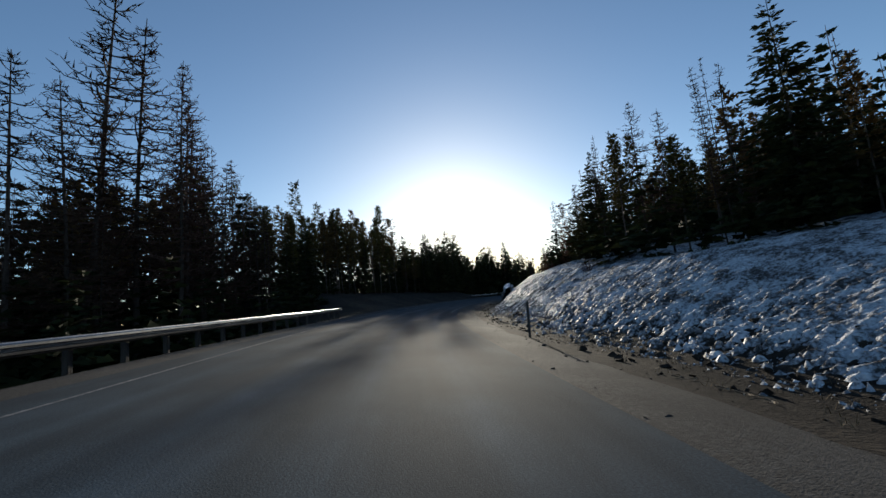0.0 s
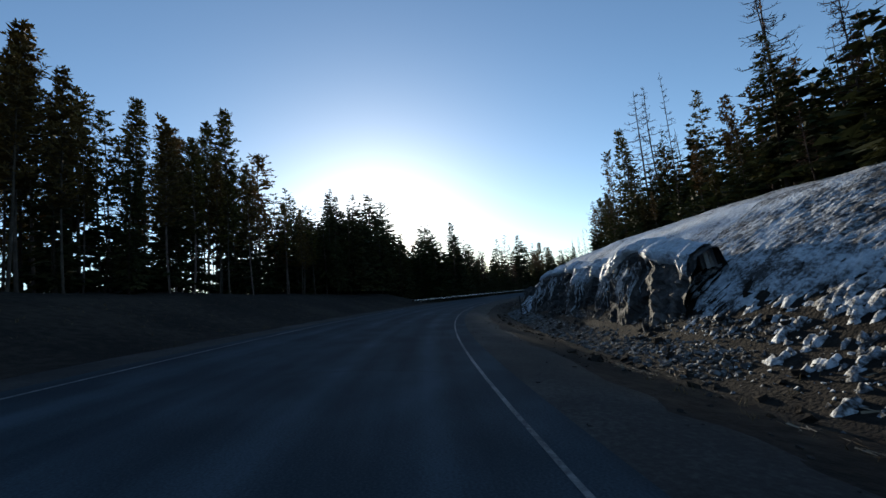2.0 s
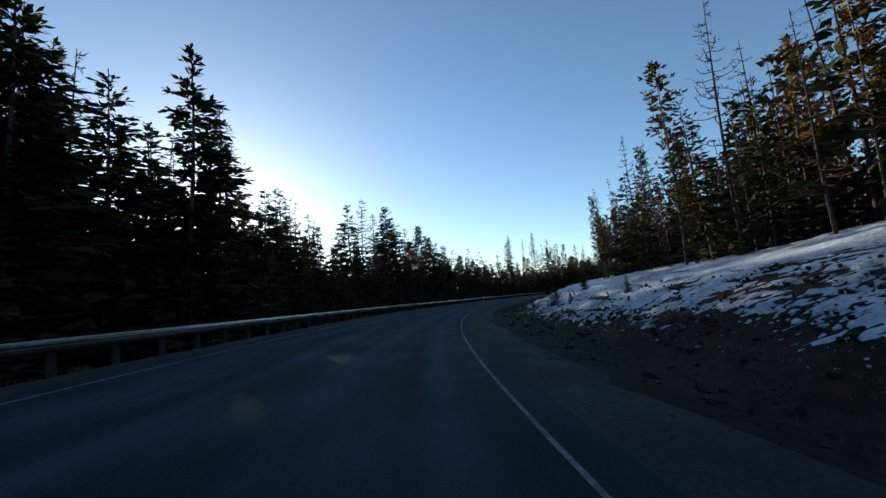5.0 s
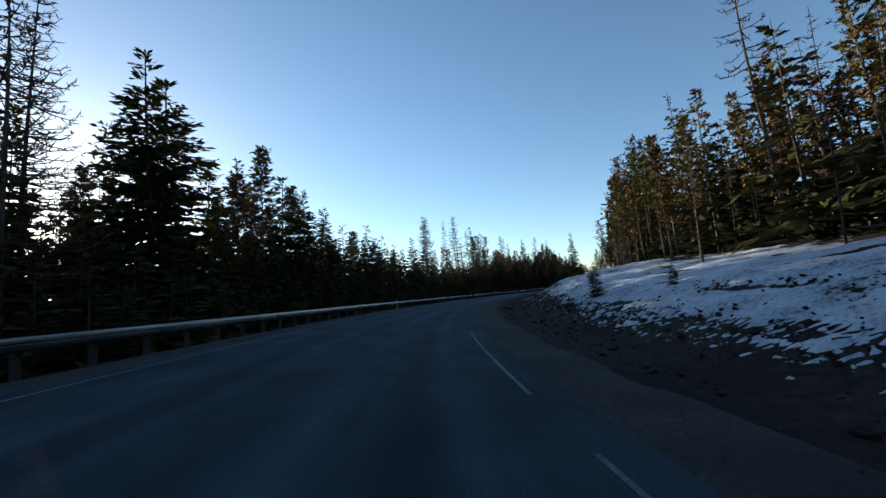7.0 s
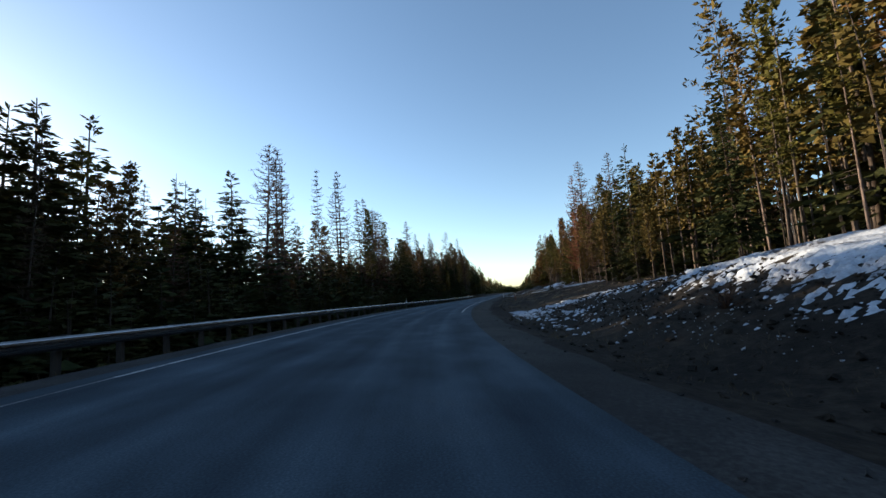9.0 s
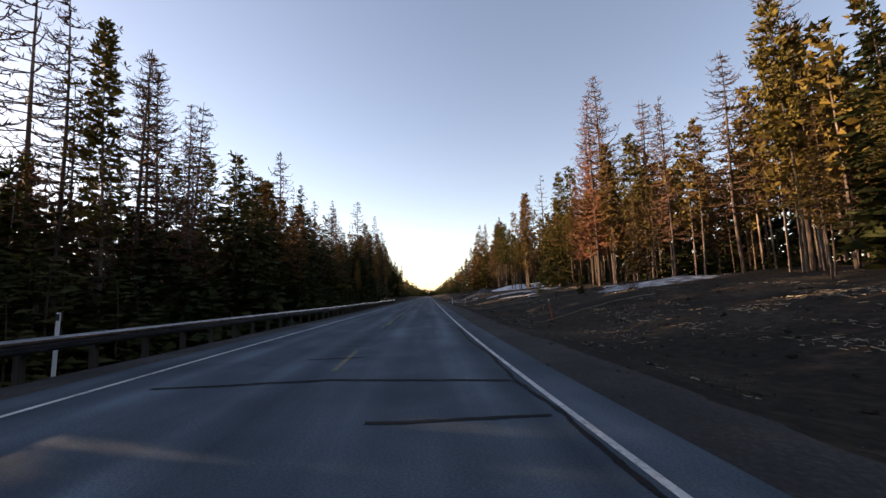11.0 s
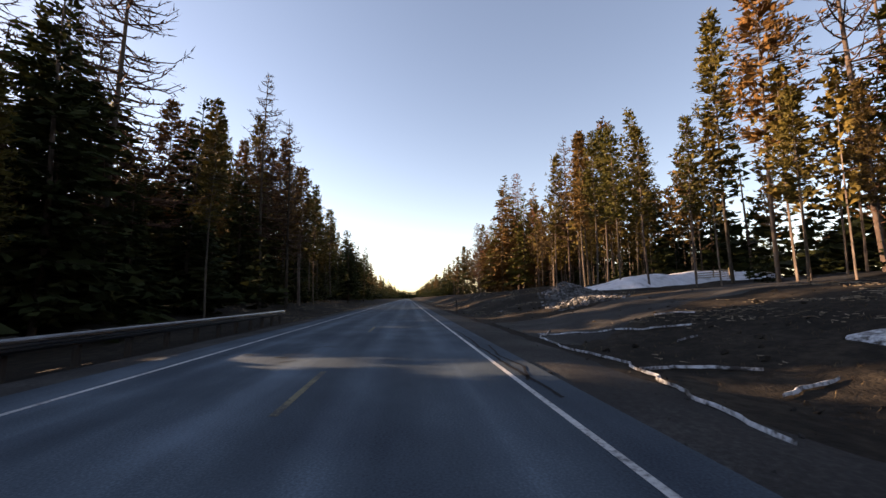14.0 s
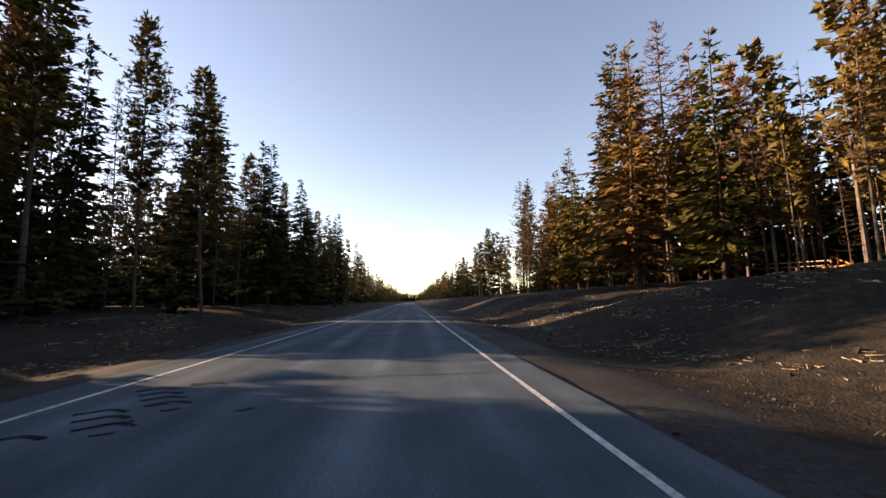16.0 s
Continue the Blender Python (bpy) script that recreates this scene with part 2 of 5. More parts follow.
def beveled_box(name, size, mat, bevel=0.01, z0=0.0):
    """A box standing on z0 with rounded edges."""
    bm = bmesh.new()
    bmesh.ops.create_cube(bm, size=1)
    bmesh.ops.scale(bm, vec=size, verts=bm.verts)
    bmesh.ops.translate(bm, vec=(0, 0, z0 + size[2] / 2), verts=bm.verts)
    bmesh.ops.bevel(bm, geom=bm.edges, offset=bevel, segments=2, affect='EDGES')
    me = bpy.data.meshes.new(name)
    bm.to_mesh(me)
    bm.free()
    me.materials.append(mat)
    return me


def fractal(x, y, scale, octaves=4, seed=0.0):
    """Smooth noise of two arrays, about -1 to 1."""
    x, y = np.broadcast_arrays(np.asarray(x, float), np.asarray(y, float))
    out = np.zeros(x.shape)
    amp = 1.0
    for o in range(octaves):
        f = 2.0 ** o / scale
        gx, gy = x * f + seed * 17.3 + o * 31.7, y * f - seed * 9.1 + o * 11.3
        ix, iy = np.floor(gx), np.floor(gy)
        fx, fy = gx - ix, gy - iy
        fx, fy = fx * fx * (3 - 2 * fx), fy * fy * (3 - 2 * fy)

        def h(a, b):
            v = np.sin(a * 127.1 + b * 311.7) * 43758.5453
            return v - np.floor(v)
        n = (h(ix, iy) * (1 - fx) + h(ix + 1, iy) * fx) * (1 - fy) + (h(ix, iy + 1) * (1 - fx) + h(ix + 1, iy + 1) * fx) * fy
        out += amp * (2 * n - 1)
        amp *= 0.5
    return out / 1.6


# Ground heights, in metres across the road (d) at stations along it (s)
RIGHT_D = [3.4, 5.5, 7.5, 9, 11, 14, 18, 25, 45, 110]
PROFILE_BEND = [
    (-400, [0, -.08, -.25, -.15, .4, 1.3, 2.2, 3.5, 6, 12]),
    (0, [0, -.08, -.25, -.15, .5, 1.6, 2.6, 4.0, 7, 14]),
    (20, [0, -.08, -.3, 0, 1.2, 2.6, 3.3, 4.2, 7, 14]),
    (45, [0, -.08, -.3, .3, 1.8, 3.6, 4.5, 5.5, 8, 14]),
    (75, [0, -.08, -.3, .2, 2.0, 4.0, 5.0, 6.0, 9, 15]),
    (112, [0, -.08, -.3, .1, 1.7, 3.9, 5.2, 6.5, 9, 15])]
PROFILE_TAIL = [
    (135, [0, -.08, -.35, -.1, .8, 1.9, 2.6, 3.6, 6, 12]),
    (165, [0, -.08, -.35, -.2, .5, 1.4, 2.0, 3.0, 5, 10]),
    (200, [0, -.08, -.35, -.25, .4, 1.3, 2.0, 3.0, 5, 10]),
    (237, [0, -.08, -.35, -.1, .8, 2.2, 2.9, 3.5, 5, 9]),
    (272, [0, -.1, -.4, -.45, -.2, .5, 1.2, 2.0, 3, 6]),
    (330, [0, -.1, -.4, -.4, 0, .6, 1.2, 2.0, 3, 6]),
    (370, [0, -.1, -.3, -.2, .3, 1.0, 1.6, 2.2, 3, 5])]
PROFILE_STRAIGHT = [
    (376, [0, -.1, -.15, -.05, .3, .8, 1.4, 2.0, 3.1, 6]),
    (388, [0, -.1, -.3, -.1, .4, 1.0, 1.5, 2.0, 3.0, 6]),
    (403, [0, -.1, -.3, .1, .8, 1.5, 1.9, 2.3, 3.1, 6]),
    (411, [0, -.1, -.3, -.1, .5, 1.2, 1.7, 2.3, 3, 5]),
    (420, [0, -.1, -.3, 0, .9, 2.0, 2.6, 3.0, 3.4, 5]),
    (431, [0, -.1, -.3, -.2, .3, .9, 1.6, 2.4, 3, 5]),
    (446, [0, -.1, -.3, 0, .7, 1.6, 2.1, 2.5, 3, 5]),
    (3600, [0, -.1, -.3, -.1, .6, 1.5, 2.0, 2.4, 3, 5])]
RIGHT = PROFILE_BEND + PROFILE_TAIL + PROFILE_STRAIGHT
LEFT_D = [3.4, 5.5, 7, 9, 13, 18, 25, 45, 90, 300]
LEFT = [
    (-400, [0, -.08, -.3, -1.0, -2, -2.5, -3, -5, -9, -12]),
    (34, [0, -.08, -.3, -1.0, -2, -2.5, -3, -5, -9, -12]),
    (54, [0, -.08, 0, .6, 2.0, 2.8, 3.5, 0, -10, -16]),
    (116, [0, -.08, 0, .6, 2.0, 2.8, 3.5, 0, -10, -16]),
    (136, [0, -.08, -.3, -1.0, -1.8, -2.2, -2.4, -5, -10, -14]),
    (350, [0, -.08, -.3, -1.2, -2.3, -2.6, -2.8, -5, -9, -12]),
    (385, [0, -.08, -.25, .1, .7, 1.1, 1.2, .4, -4, -8]),
    (3600, [0, -.08, -.25, .1, .7, 1.1, 1.2, .4, -4, -8])]


def profile(table, knots, s, a):
    """Height at distance a from the centre line, blended along s."""
    s, a = np.broadcast_arrays(np.asarray(s, float), np.asarray(a, float))
    st = np.array([r[0] for r in table], float)
    hz = np.array([r[1] for r in table], float)
    i = np.clip(np.searchsorted(st, s) - 1, 0, len(st) - 2)
    f = np.clip((s - st[i]) / (st[i + 1] - st[i]), 0, 1)
    f = f * f * (3 - 2 * f)
    k = np.array(knots, float)
    j = np.clip(np.searchsorted(k, a) - 1, 0, len(k) - 2)
    g = np.clip((a - k[j]) / (k[j + 1] - k[j]), 0, 1)
    h0 = hz[i, j] * (1 - g) + hz[i, j + 1] * g
    h1 = hz[i + 1, j] * (1 - g) + hz[i + 1, j + 1] * g
    return h0 * (1 - f) + h1 * f


def ground_z(s, d):
    """Height of the ground anywhere beside the road."""
    s, d = np.broadcast_arrays(np.asarray(s, float), np.asarray(d, float))
    base = road_z(s, d)
    z = np.where(d > 0, profile(RIGHT, RIGHT_D, s, np.abs(d)), profile(LEFT, LEFT_D, s, np.abs(d)))
    rough = np.clip((np.abs(d) - 5.5) / 6, 0, 1)
    z = z + base + rough * (0.22 * fractal(s, d, 6, 4, 1) + 0.16 * (d > 0) * np.interp(s, [290, 320], [0, 1]) * fractal(s, d, 3.2, 3, 3) + 0.5 * np.clip((np.abs(d) - 9) / 20, 0, 1) * fractal(s, d, 23, 3, 2))
    return z


def sheet(name, ss, ds, zfun, mat, keep=None, parent=None):
    """A mesh over a grid of s and d; keep drops faces where it is false."""
    S, D = np.meshgrid(np.asarray(ss, float), np.asarray(ds, float), indexing="ij")
    Z = zfun(S, D)
    X, Y, _ = place(S, D)
    v = np.stack([X, Y, Z], -1).reshape(-1, 3)
    nd = len(ds)
    i, j = np.meshgrid(np.arange(len(ss) - 1), np.arange(nd - 1), indexing="ij")
    a = (i * nd + j).ravel()
    q = np.stack([a, a + 1, a + nd + 1, a + nd], -1)[:, ::-1]
    if keep is not None:
        k = keep(S, D).ravel()
        q = q[k[q].any(axis=1)]
        used = np.unique(q)
        remap = np.full(len(v), -1)
        remap[used] = np.arange(len(used))
        v, q = v[used], remap[q]
    me = mesh_from(name, v.tolist(), q.tolist(), mat, True)
    if keep is None:
        layer = me.uv_layers.new(name="UVMap")
        index = np.empty(len(me.loops), dtype=np.int32)
        me.loops.foreach_get("vertex_index", index)
        layer.data.foreach_set("uv", np.stack([S.ravel()[index], D.ravel()[index]], -1).ravel())
    return me


# Ground: one sheet to the horizon
def build_ground():
    ss = np.concatenate([[-2400, -1200, -600, -300, -180, -120], np.arange(-80, 500, 0.9), np.arange(500, 700, 5), [730, 800, 950, 1200, 1700, 2500, 3500]])
    right = np.concatenate([np.arange(4.2, 20, 0.55), np.arange(20, 40, 1.5), [42, 46, 52, 60, 72, 90, 110]])
    left = np.concatenate([[-2500, -900, -300, -160, -110, -80, -65, -55], np.arange(-48, -20, 2.0), np.arange(-20, -4.2, 0.8), [-4.2]])
    ds = np.concatenate([left, [0], right])

    def z(s, d):
        g = ground_z(s, d)
        return np.where(np.abs(d) < 4.5, road_z(s, d) - 0.07, g)
    S, D = np.meshgrid(ss, ds, indexing="ij")
    Z = z(S, D)
    X, Y, _ = place(S, D)
    # the outermost column on the inner side of the bend fans out to the horizon
    az = np.radians(np.interp(ss, [-2400, 0, 310, 3500], [172, 150, 110, 84]))
    X = np.column_stack([X, X[:, -1] + 3000 * np.sin(az)])
    Y = np.column_stack([Y, Y[:, -1] + 3000 * np.cos(az)])
    Z = np.column_stack([Z, Z[:, -1] + 6])
    nd = X.shape[1]
    v = np.stack([X, Y, Z], -1).reshape(-1, 3)
    i, j = np.meshgrid(np.arange(len(ss) - 1), np.arange(nd - 1), indexing="ij")
    a = (i * nd + j).ravel()
    q = np.stack([a, a + nd, a + nd + 1, a + 1], -1)[:, ::-1]
    ob = new("ground", mesh_from("ground", v.tolist(), q.tolist(), M_GROUND, True))
    tagged(ob, "brown dry grass and bare soil with ditches and banks", "ground", kind="structure")


build_ground()

# Road, shoulders and markings
ROAD_S = np.concatenate([np.arange(-120, 520, 1.5), np.arange(520, 900, 10), [950, 1040, 1130]])
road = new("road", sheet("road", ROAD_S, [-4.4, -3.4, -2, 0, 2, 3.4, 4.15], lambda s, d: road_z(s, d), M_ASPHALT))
tagged(road, "worn grey asphalt highway with cracks, in shade", "road", kind="structure")
for side in (-1, 1):
    dd = [4.1, 4.6, 5.2, 5.9, 6.4] if side > 0 else [-6.2, -5.6, -5.0, -4.5, -4.2]
    sh = new("gravel_shoulder", sheet("gravel_shoulder", np.arange(-120, 700, 1.0), dd,
             lambda s, d: ground_z(s, d) + 0.03 - 0.06 * np.clip(np.abs(d) - 5.6, 0, 1) * 1.6 - 0.035 * (np.abs(d) < 4.3) + 0.02 * fractal(s, d, 1.2, 3, 5), M_GRAVEL))
    tagged(sh, "grey gravel road shoulder beside the asphalt", "shoulder", kind="structure")


def line(name, s0, s1, d, width, mat, label, drift=0.0):
    """A painted line; round the bend it lies off its place by drift."""
    ss = np.arange(s0, s1 + 0.01, max(0.5, min(2.0, (s1 - s0) / 6)))
    S, W = np.meshgrid(ss, [-width / 2, width / 2], indexing="ij")
    D = d + W + drift * np.interp(S, [5, 55, 240, 300], [0.2, 1, 1, 0])
    X, Y, _ = place(S, D)
    faces = [(2 * k, 2 * k + 2, 2 * k + 3, 2 * k + 1)[::-1] for k in range(len(ss) - 1)]
    ob = new(name, mesh_from(name, np.stack([X, Y, road_z(S, D) + 0.006], -1).reshape(-1, 3).tolist(), faces, mat))
    return tagged(ob, label, "road marking", "road markings", "structure")


for s0, s1 in ((42, 118), (118.8, 182.2), (183.1, 193)):
    line("edge_line", s0, s1, 3.6, 0.065, M_WORN, "thin half-gone white edge line round the bend")
line("edge_line", 262, 1130, 3.42, 0.09, M_WHITE, "worn white edge line painted on the asphalt")
line("edge_line", -60, 236, -3.42, 0.075, M_WORN, "thin half-gone white edge line round the bend", -0.42)
line("edge_line", 236, 1130, -3.42, 0.1, M_WHITE, "worn white edge line painted on the asphalt", -0.42)
for k in range(10):
    line("centre_dash", 262 + 12.2 * k, 265 + 12.2 * k, 0.0, 0.11, M_YELLOW, "faded yellow dashed centre line on the asphalt")


# Guardrails
def w_beam_profile():
    pts = []
    for z, off in ((-0.155, 0.0), (-0.13, 0.012), (-0.1, 0.075), (-0.05, 0.08), (-0.02, 0.01), (0.02, 0.01), (0.05, 0.08), (0.1, 0.075), (0.13, 0.012), (0.155, 0.0)):
        pts.append((off, z))
    return pts


def guardrail(s0, s1, d, flare0=0.0, flare1=0.0):
    """W-beam on wooden posts along the left side, parts: beam, posts with blocks."""
    root = new("guardrail")
    x, y, _ = place(s0, d)
    root.location = (x, y, float(road_z(s0, d)))
    ss = np.arange(s0, s1 + 0.1, 1.905)
    prof = w_beam_profile()
    verts, faces = [], []
    for i, s in enumerate(ss):
        dd = d - flare0 * max(0, 1 - (s - s0) / 12) ** 2 - flare1 * max(0, 1 - (s1 - s) / 12) ** 2
        zt = float(road_z(s, dd)) + 0.53
        for layer in (0.0, -0.004):
            for off, z in prof:
                px, py, _ = place(s, dd + off + layer)
                verts.append((px - x, py - y, zt + z - root.location.z))
        if i:
            n = len(prof)
            a, b = (i - 1) * 2 * n, i * 2 * n
            for k in range(n - 1):
                faces.append((a + k, b + k, b + k + 1, a + k + 1))
                faces.append((a + n + k + 1, b + n + k + 1, b + n + k, a + n + k))
            faces.append((a + n - 1, b + n - 1, b + 2 * n - 1, a + 2 * n - 1))
            faces.append((a, a + n, b + n, b))
    child("beam", mesh_from("beam", verts, faces, M_STEEL), root, label="dull galvanised W-beam")
    post = beveled_box("post", (0.15, 0.15, 1.25), M_POST, 0.012, -0.55)
    block = beveled_box("block", (0.19, 0.13, 0.34), M_POST, 0.01, 0.37)
    for s in ss:
        dd = d - flare0 * max(0, 1 - (s - s0) / 12) ** 2 - flare1 * max(0, 1 - (s1 - s) / 12) ** 2
        px, py, _ = place(s, dd - 0.28)
        turn = pose(0, 0, 0, 0, 0, -float(head(s)))
        p = child("post", post, root, Matrix.Translation((px - x, py - y, float(road_z(s, dd)) - root.location.z)) @ turn)
        child("block", block, p, pose(0.165, 0, 0.0))
    return tagged(root, "galvanised steel guardrail on weathered wooden posts beside the road", "guardrail", "guardrails along the road")


guardrail(-60, 39, -6.2, 0, 0.5)
guardrail(112, 384, -6.2, 0.6, 0.4)


# Trees
def tube(verts, faces, pts, radii, sides):
    base = len(verts)
    for i, (p, r) in enumerate(zip(pts, radii)):
        t = (pts[min(i + 1, len(pts) - 1)] - pts[max(i - 1, 0)]).normalized()
        u = t.orthogonal().normalized()
        w = t.cross(u)
        for k in range(sides):
            a = 2 * math.pi * k / sides
            q = p + (u * math.cos(a) + w * math.sin(a)) * r
            verts.append((q.x, q.y, q.z))
        if i:
            a0, b0 = base + (i - 1) * sides, base + i * sides
            for k in range(sides):
                k2 = (k + 1) % sides
                faces.append((a0 + k, a0 + k2, b0 + k2, b0 + k))


def blade(verts, faces, p, direction, length, width, rng):
    """A slim needle spray: one long triangle."""
    side = direction.cross(Vector((rng.uniform(-1, 1), rng.uniform(-1, 1), rng.uniform(-1, 1))))
    if side.length < 1e-4:
        return
    side = side.normalized() * width / 2
    b = len(verts)
    root = p + direction * length * 0.15
    for q in (root + side, p + direction * length, root - side):
        verts.append((q.x, q.y, q.z))
    faces.append((b, b + 1, b + 2))


def spray(verts, faces, p, direction, length, width, rng, flat=0.0):
    """A needle-clad twig: a bent kite, widest past its middle. flat: how far it lies level."""
    side = direction.cross(Vector((rng.gauss(0, 1 - flat), rng.gauss(0, 1 - flat), rng.gauss(0, 1 - flat) + flat * 1.5)))
    if side.length < 1e-4:
        return
    side = side.normalized() * width / 2
    b = len(verts)
    mid = p + direction * length * rng.uniform(0.45, 0.65)
    tip = p + direction * length + Vector((0, 0, rng.uniform(-0.12, 0.08) * length))
    for q in (p, mid + side * rng.uniform(0.7, 1.2), tip, mid - side * rng.uniform(0.7, 1.2)):
        verts.append((q.x, q.y, q.z))
    faces.extend([(b, b + 1, b + 2), (b, b + 2, b + 3)])


def leaf(verts, faces, p, direction, length, width, rng, flat=0.0):
    """The same twig for trees further off: one broad triangle."""
    blade(verts, faces, p, direction, length, width * 1.35, rng)


def trunk_line(H, rng, lean):
    bend = [Vector((rng.uniform(-1, 1), rng.uniform(-1, 1), 0)) * 0.008 * H for _ in range(3)]
    pts = []
    for i in range(9):
        f = i / 8
        off = bend[0] * math.sin(f * 3.1) + bend[1] * math.sin(f * 6.3) * 0.5 + Vector((lean, 0, 0)) * f * f * H
        pts.append(Vector((0, 0, f * H)) + off)
    return pts


def at_height(pts, f):
    x = f * (len(pts) - 1)
    i = min(int(x), len(pts) - 2)
    return pts[i].lerp(pts[i + 1], x - i)


def tree_meshes(kind, seed, fine=1.0, needles=None, bulk=1.0):
    """Trunk and crown of one tree 20 m high."""
    rng = random.Random(seed)
    H = 20.0
    r0 = {"fir": 0.15, "pine": 0.1, "larch": 0.14, "thin": 0.07}[kind]
    pts = trunk_line(H, rng, rng.uniform(-0.02, 0.02))
    tv, tf = [], []
    low = [Vector((0, 0, -0.6))] + pts
    radii = [r0 * 1.25] + [max(0.02, r0 * (1 - i / 8) ** 0.85 + 0.012) for i in range(9)]
    tube(tv, tf, low, radii, 8 if fine > 0.6 else 4)
    cv, cf = [], []
    needle = spray if fine > 0.4 else leaf
    if kind == "fir":
        f = rng.uniform(0.06, 0.14)
        width = rng.uniform(2.8, 3.6)
        swell = [rng.uniform(0.75, 1.2) for _ in range(9)]
        while f < 0.985:
            lobe = swell[int(f * 8)] * (1 - f * 8 % 1) + swell[int(f * 8) + 1] * (f * 8 % 1)
            reach = width * lobe * ((1 - f) / 0.86) ** 0.85 * (0.7 + 0.3 * min(1, (f - 0.03) * 6)) + 0.1
            n = max(3, round((7 if f < 0.85 else 4.5) * fine))
            for k in range(n):
                a = rng.uniform(0, 6.283)
                L = reach * rng.choice((0.55, 0.8, 0.95, 1.05, 1.3)) * rng.uniform(0.9, 1.1)
                up = 0.15 - 0.45 * (1 - f) + (0.6 if f > 0.9 else 0) + rng.uniform(-0.15, 0.15)
                p0 = at_height(pts, min(0.995, f + rng.uniform(-0.012, 0.012)))
                dv = Vector((math.cos(a), math.sin(a), up)).normalized()
                if fine > 0.8 and f < 0.5:
                    tube(tv, tf, [p0, p0 + dv * L * 0.8], [0.025, 0.006], 3)
                m = max(3, round((2.5 + L * 4.2) * fine ** 0.8))
                for q in range(m):
                    g = (q + 0.7) / m
                    tw = Vector((-dv.y, dv.x, 0)) * (-1 if q % 2 else 1)
                    dd = (dv * 0.8 + tw * rng.uniform(0.1, 0.8) + Vector((0, 0, rng.uniform(-0.4, 0.2)))).normalized()
                    ln = (0.34 + 0.2 * L * (1 - g * 0.6)) * rng.uniform(0.7, 1.35) / (fine ** 0.6)
                    needle(cv, cf, p0 + dv * L * g * 0.9, dd, ln, ln * bulk * 0.42, rng, 0.35)
            f += rng.uniform(0.017, 0.026) / fine ** 0.9
    elif kind == "pine":
        f = start = rng.uniform(0.3, 0.46)
        width = rng.uniform(2.4, 3.2)
        dome = rng.uniform(0.75, 1.7)
        lean_to, gap_at = rng.uniform(0, 6.283), rng.uniform(0.5, 0.75)
        while f < 0.995:
            x = (f - start) / (1 - start)
            body = (0.35 + 0.65 * min(1.0, x * 3.5)) * (1 - x ** dome) ** 0.85
            reach = width * (0.1 + 0.9 * body) * (0.7 if abs(f - gap_at) < 0.02 else 1)
            for k in range(max(2, round(4.2 * fine))):
                a = rng.uniform(0, 6.283)
                L = reach * rng.uniform(0.5, 1.12) * (1 + 0.18 * math.cos(a - lean_to))
                p0 = at_height(pts, min(0.999, f))
                dv = Vector((math.cos(a), math.sin(a), rng.uniform(-0.25, 0.3) + 0.9 * max(0, x - 0.6))).normalized()
                tip = p0 + dv * L + Vector((0, 0, 0.2 * L))
                if fine > 0.7:
                    tube(tv, tf, [p0, tip], [0.03, 0.01], 3)
                needle(cv, cf, p0 + dv * L * 0.15, dv, min(0.9, 0.7 * L + 0.2), 0.38 * bulk, rng, 0.5)
                m = max(2, round((0.8 + 1.5 * L) * fine ** 0.5))
                for q in range(m):
                    c = p0.lerp(tip, 0.3 + 0.7 * (q + rng.random()) / m) + Vector((rng.gauss(0, 0.16), rng.gauss(0, 0.16), rng.gauss(0.0, 0.12)))
                    for w in range(max(3, round(5.4 * fine ** 0.5))):
                        dd = (dv * 0.45 + Vector((rng.gauss(0, 0.7), rng.gauss(0, 0.7), rng.gauss(0.4, 0.5)))).normalized()
                        ln = rng.uniform(0.24, 0.5) / (fine ** 0.45)
                        needle(cv, cf, c, dd, ln, ln * bulk * 0.34, rng, 0.1)
            f += rng.uniform(0.009, 0.016) / fine ** 0.8
        for k in range(round(16 * fine) if fine > 0.6 else 0):
            f = rng.uniform(0.12, 0.45)
            a = rng.uniform(0, 6.283)
            p0 = at_height(pts, f)
            dv = Vector((math.cos(a), math.sin(a), rng.uniform(-0.4, 0.1))).normalized()
            tube(tv, tf, [p0, p0 + dv * rng.uniform(0.4, 1.6)], [0.022, 0.006], 3)
    else:
        f = rng.uniform(0.16, 0.3)
        width = rng.uniform(2.5, 3.3) if kind == "larch" else rng.uniform(1.2, 1.7)
        while f < 0.99:
            reach = width * ((1 - f) / 0.8) ** 0.7 + 0.12
            for k in range(max(2, round(5.6 * fine))):
                a = rng.uniform(0, 6.283)
                L = reach * rng.uniform(0.45, 1.2)
                p0 = at_height(pts, f)
                dv = Vector((math.cos(a), math.sin(a), rng.uniform(-0.2, 0.16) + 0.35 * max(0, f - 0.7))).normalized()
                bow = [p0, p0 + dv * L * 0.4 - Vector((0, 0, 0.06 * L)), p0 + dv * L * 0.75 - Vector((0, 0, 0.02 * L)),
                       p0 + dv * L * 0.97 + Vector((0, 0, L * rng.uniform(0.12, 0.32)))]
                w = 0.6 + 0.4 * min(1.0, L / 2)
                tube(cv, cf, bow if fine > 0.5 else bow[::3], [0.042 * w, 0.036 * w, 0.028 * w, 0.012] if fine > 0.5 else [0.055 * w, 0.016], 3)
                for q in range(max(2, round((2 + 4.8 * L) * fine))):
                    g = rng.uniform(0.5, 2.999)
                    p = bow[int(g)].lerp(bow[int(g) + 1], g % 1)
                    dd = (dv * 0.4 + Vector((rng.gauss(0, 0.6), rng.gauss(0, 0.6), rng.gauss(0.3, 0.6)))).normalized()
                    ln = rng.uniform(0.14, 0.5)
                    blade(cv, cf, p, dd, ln, 0.07 * bulk, rng)
            f += rng.uniform(0.018, 0.03) / fine
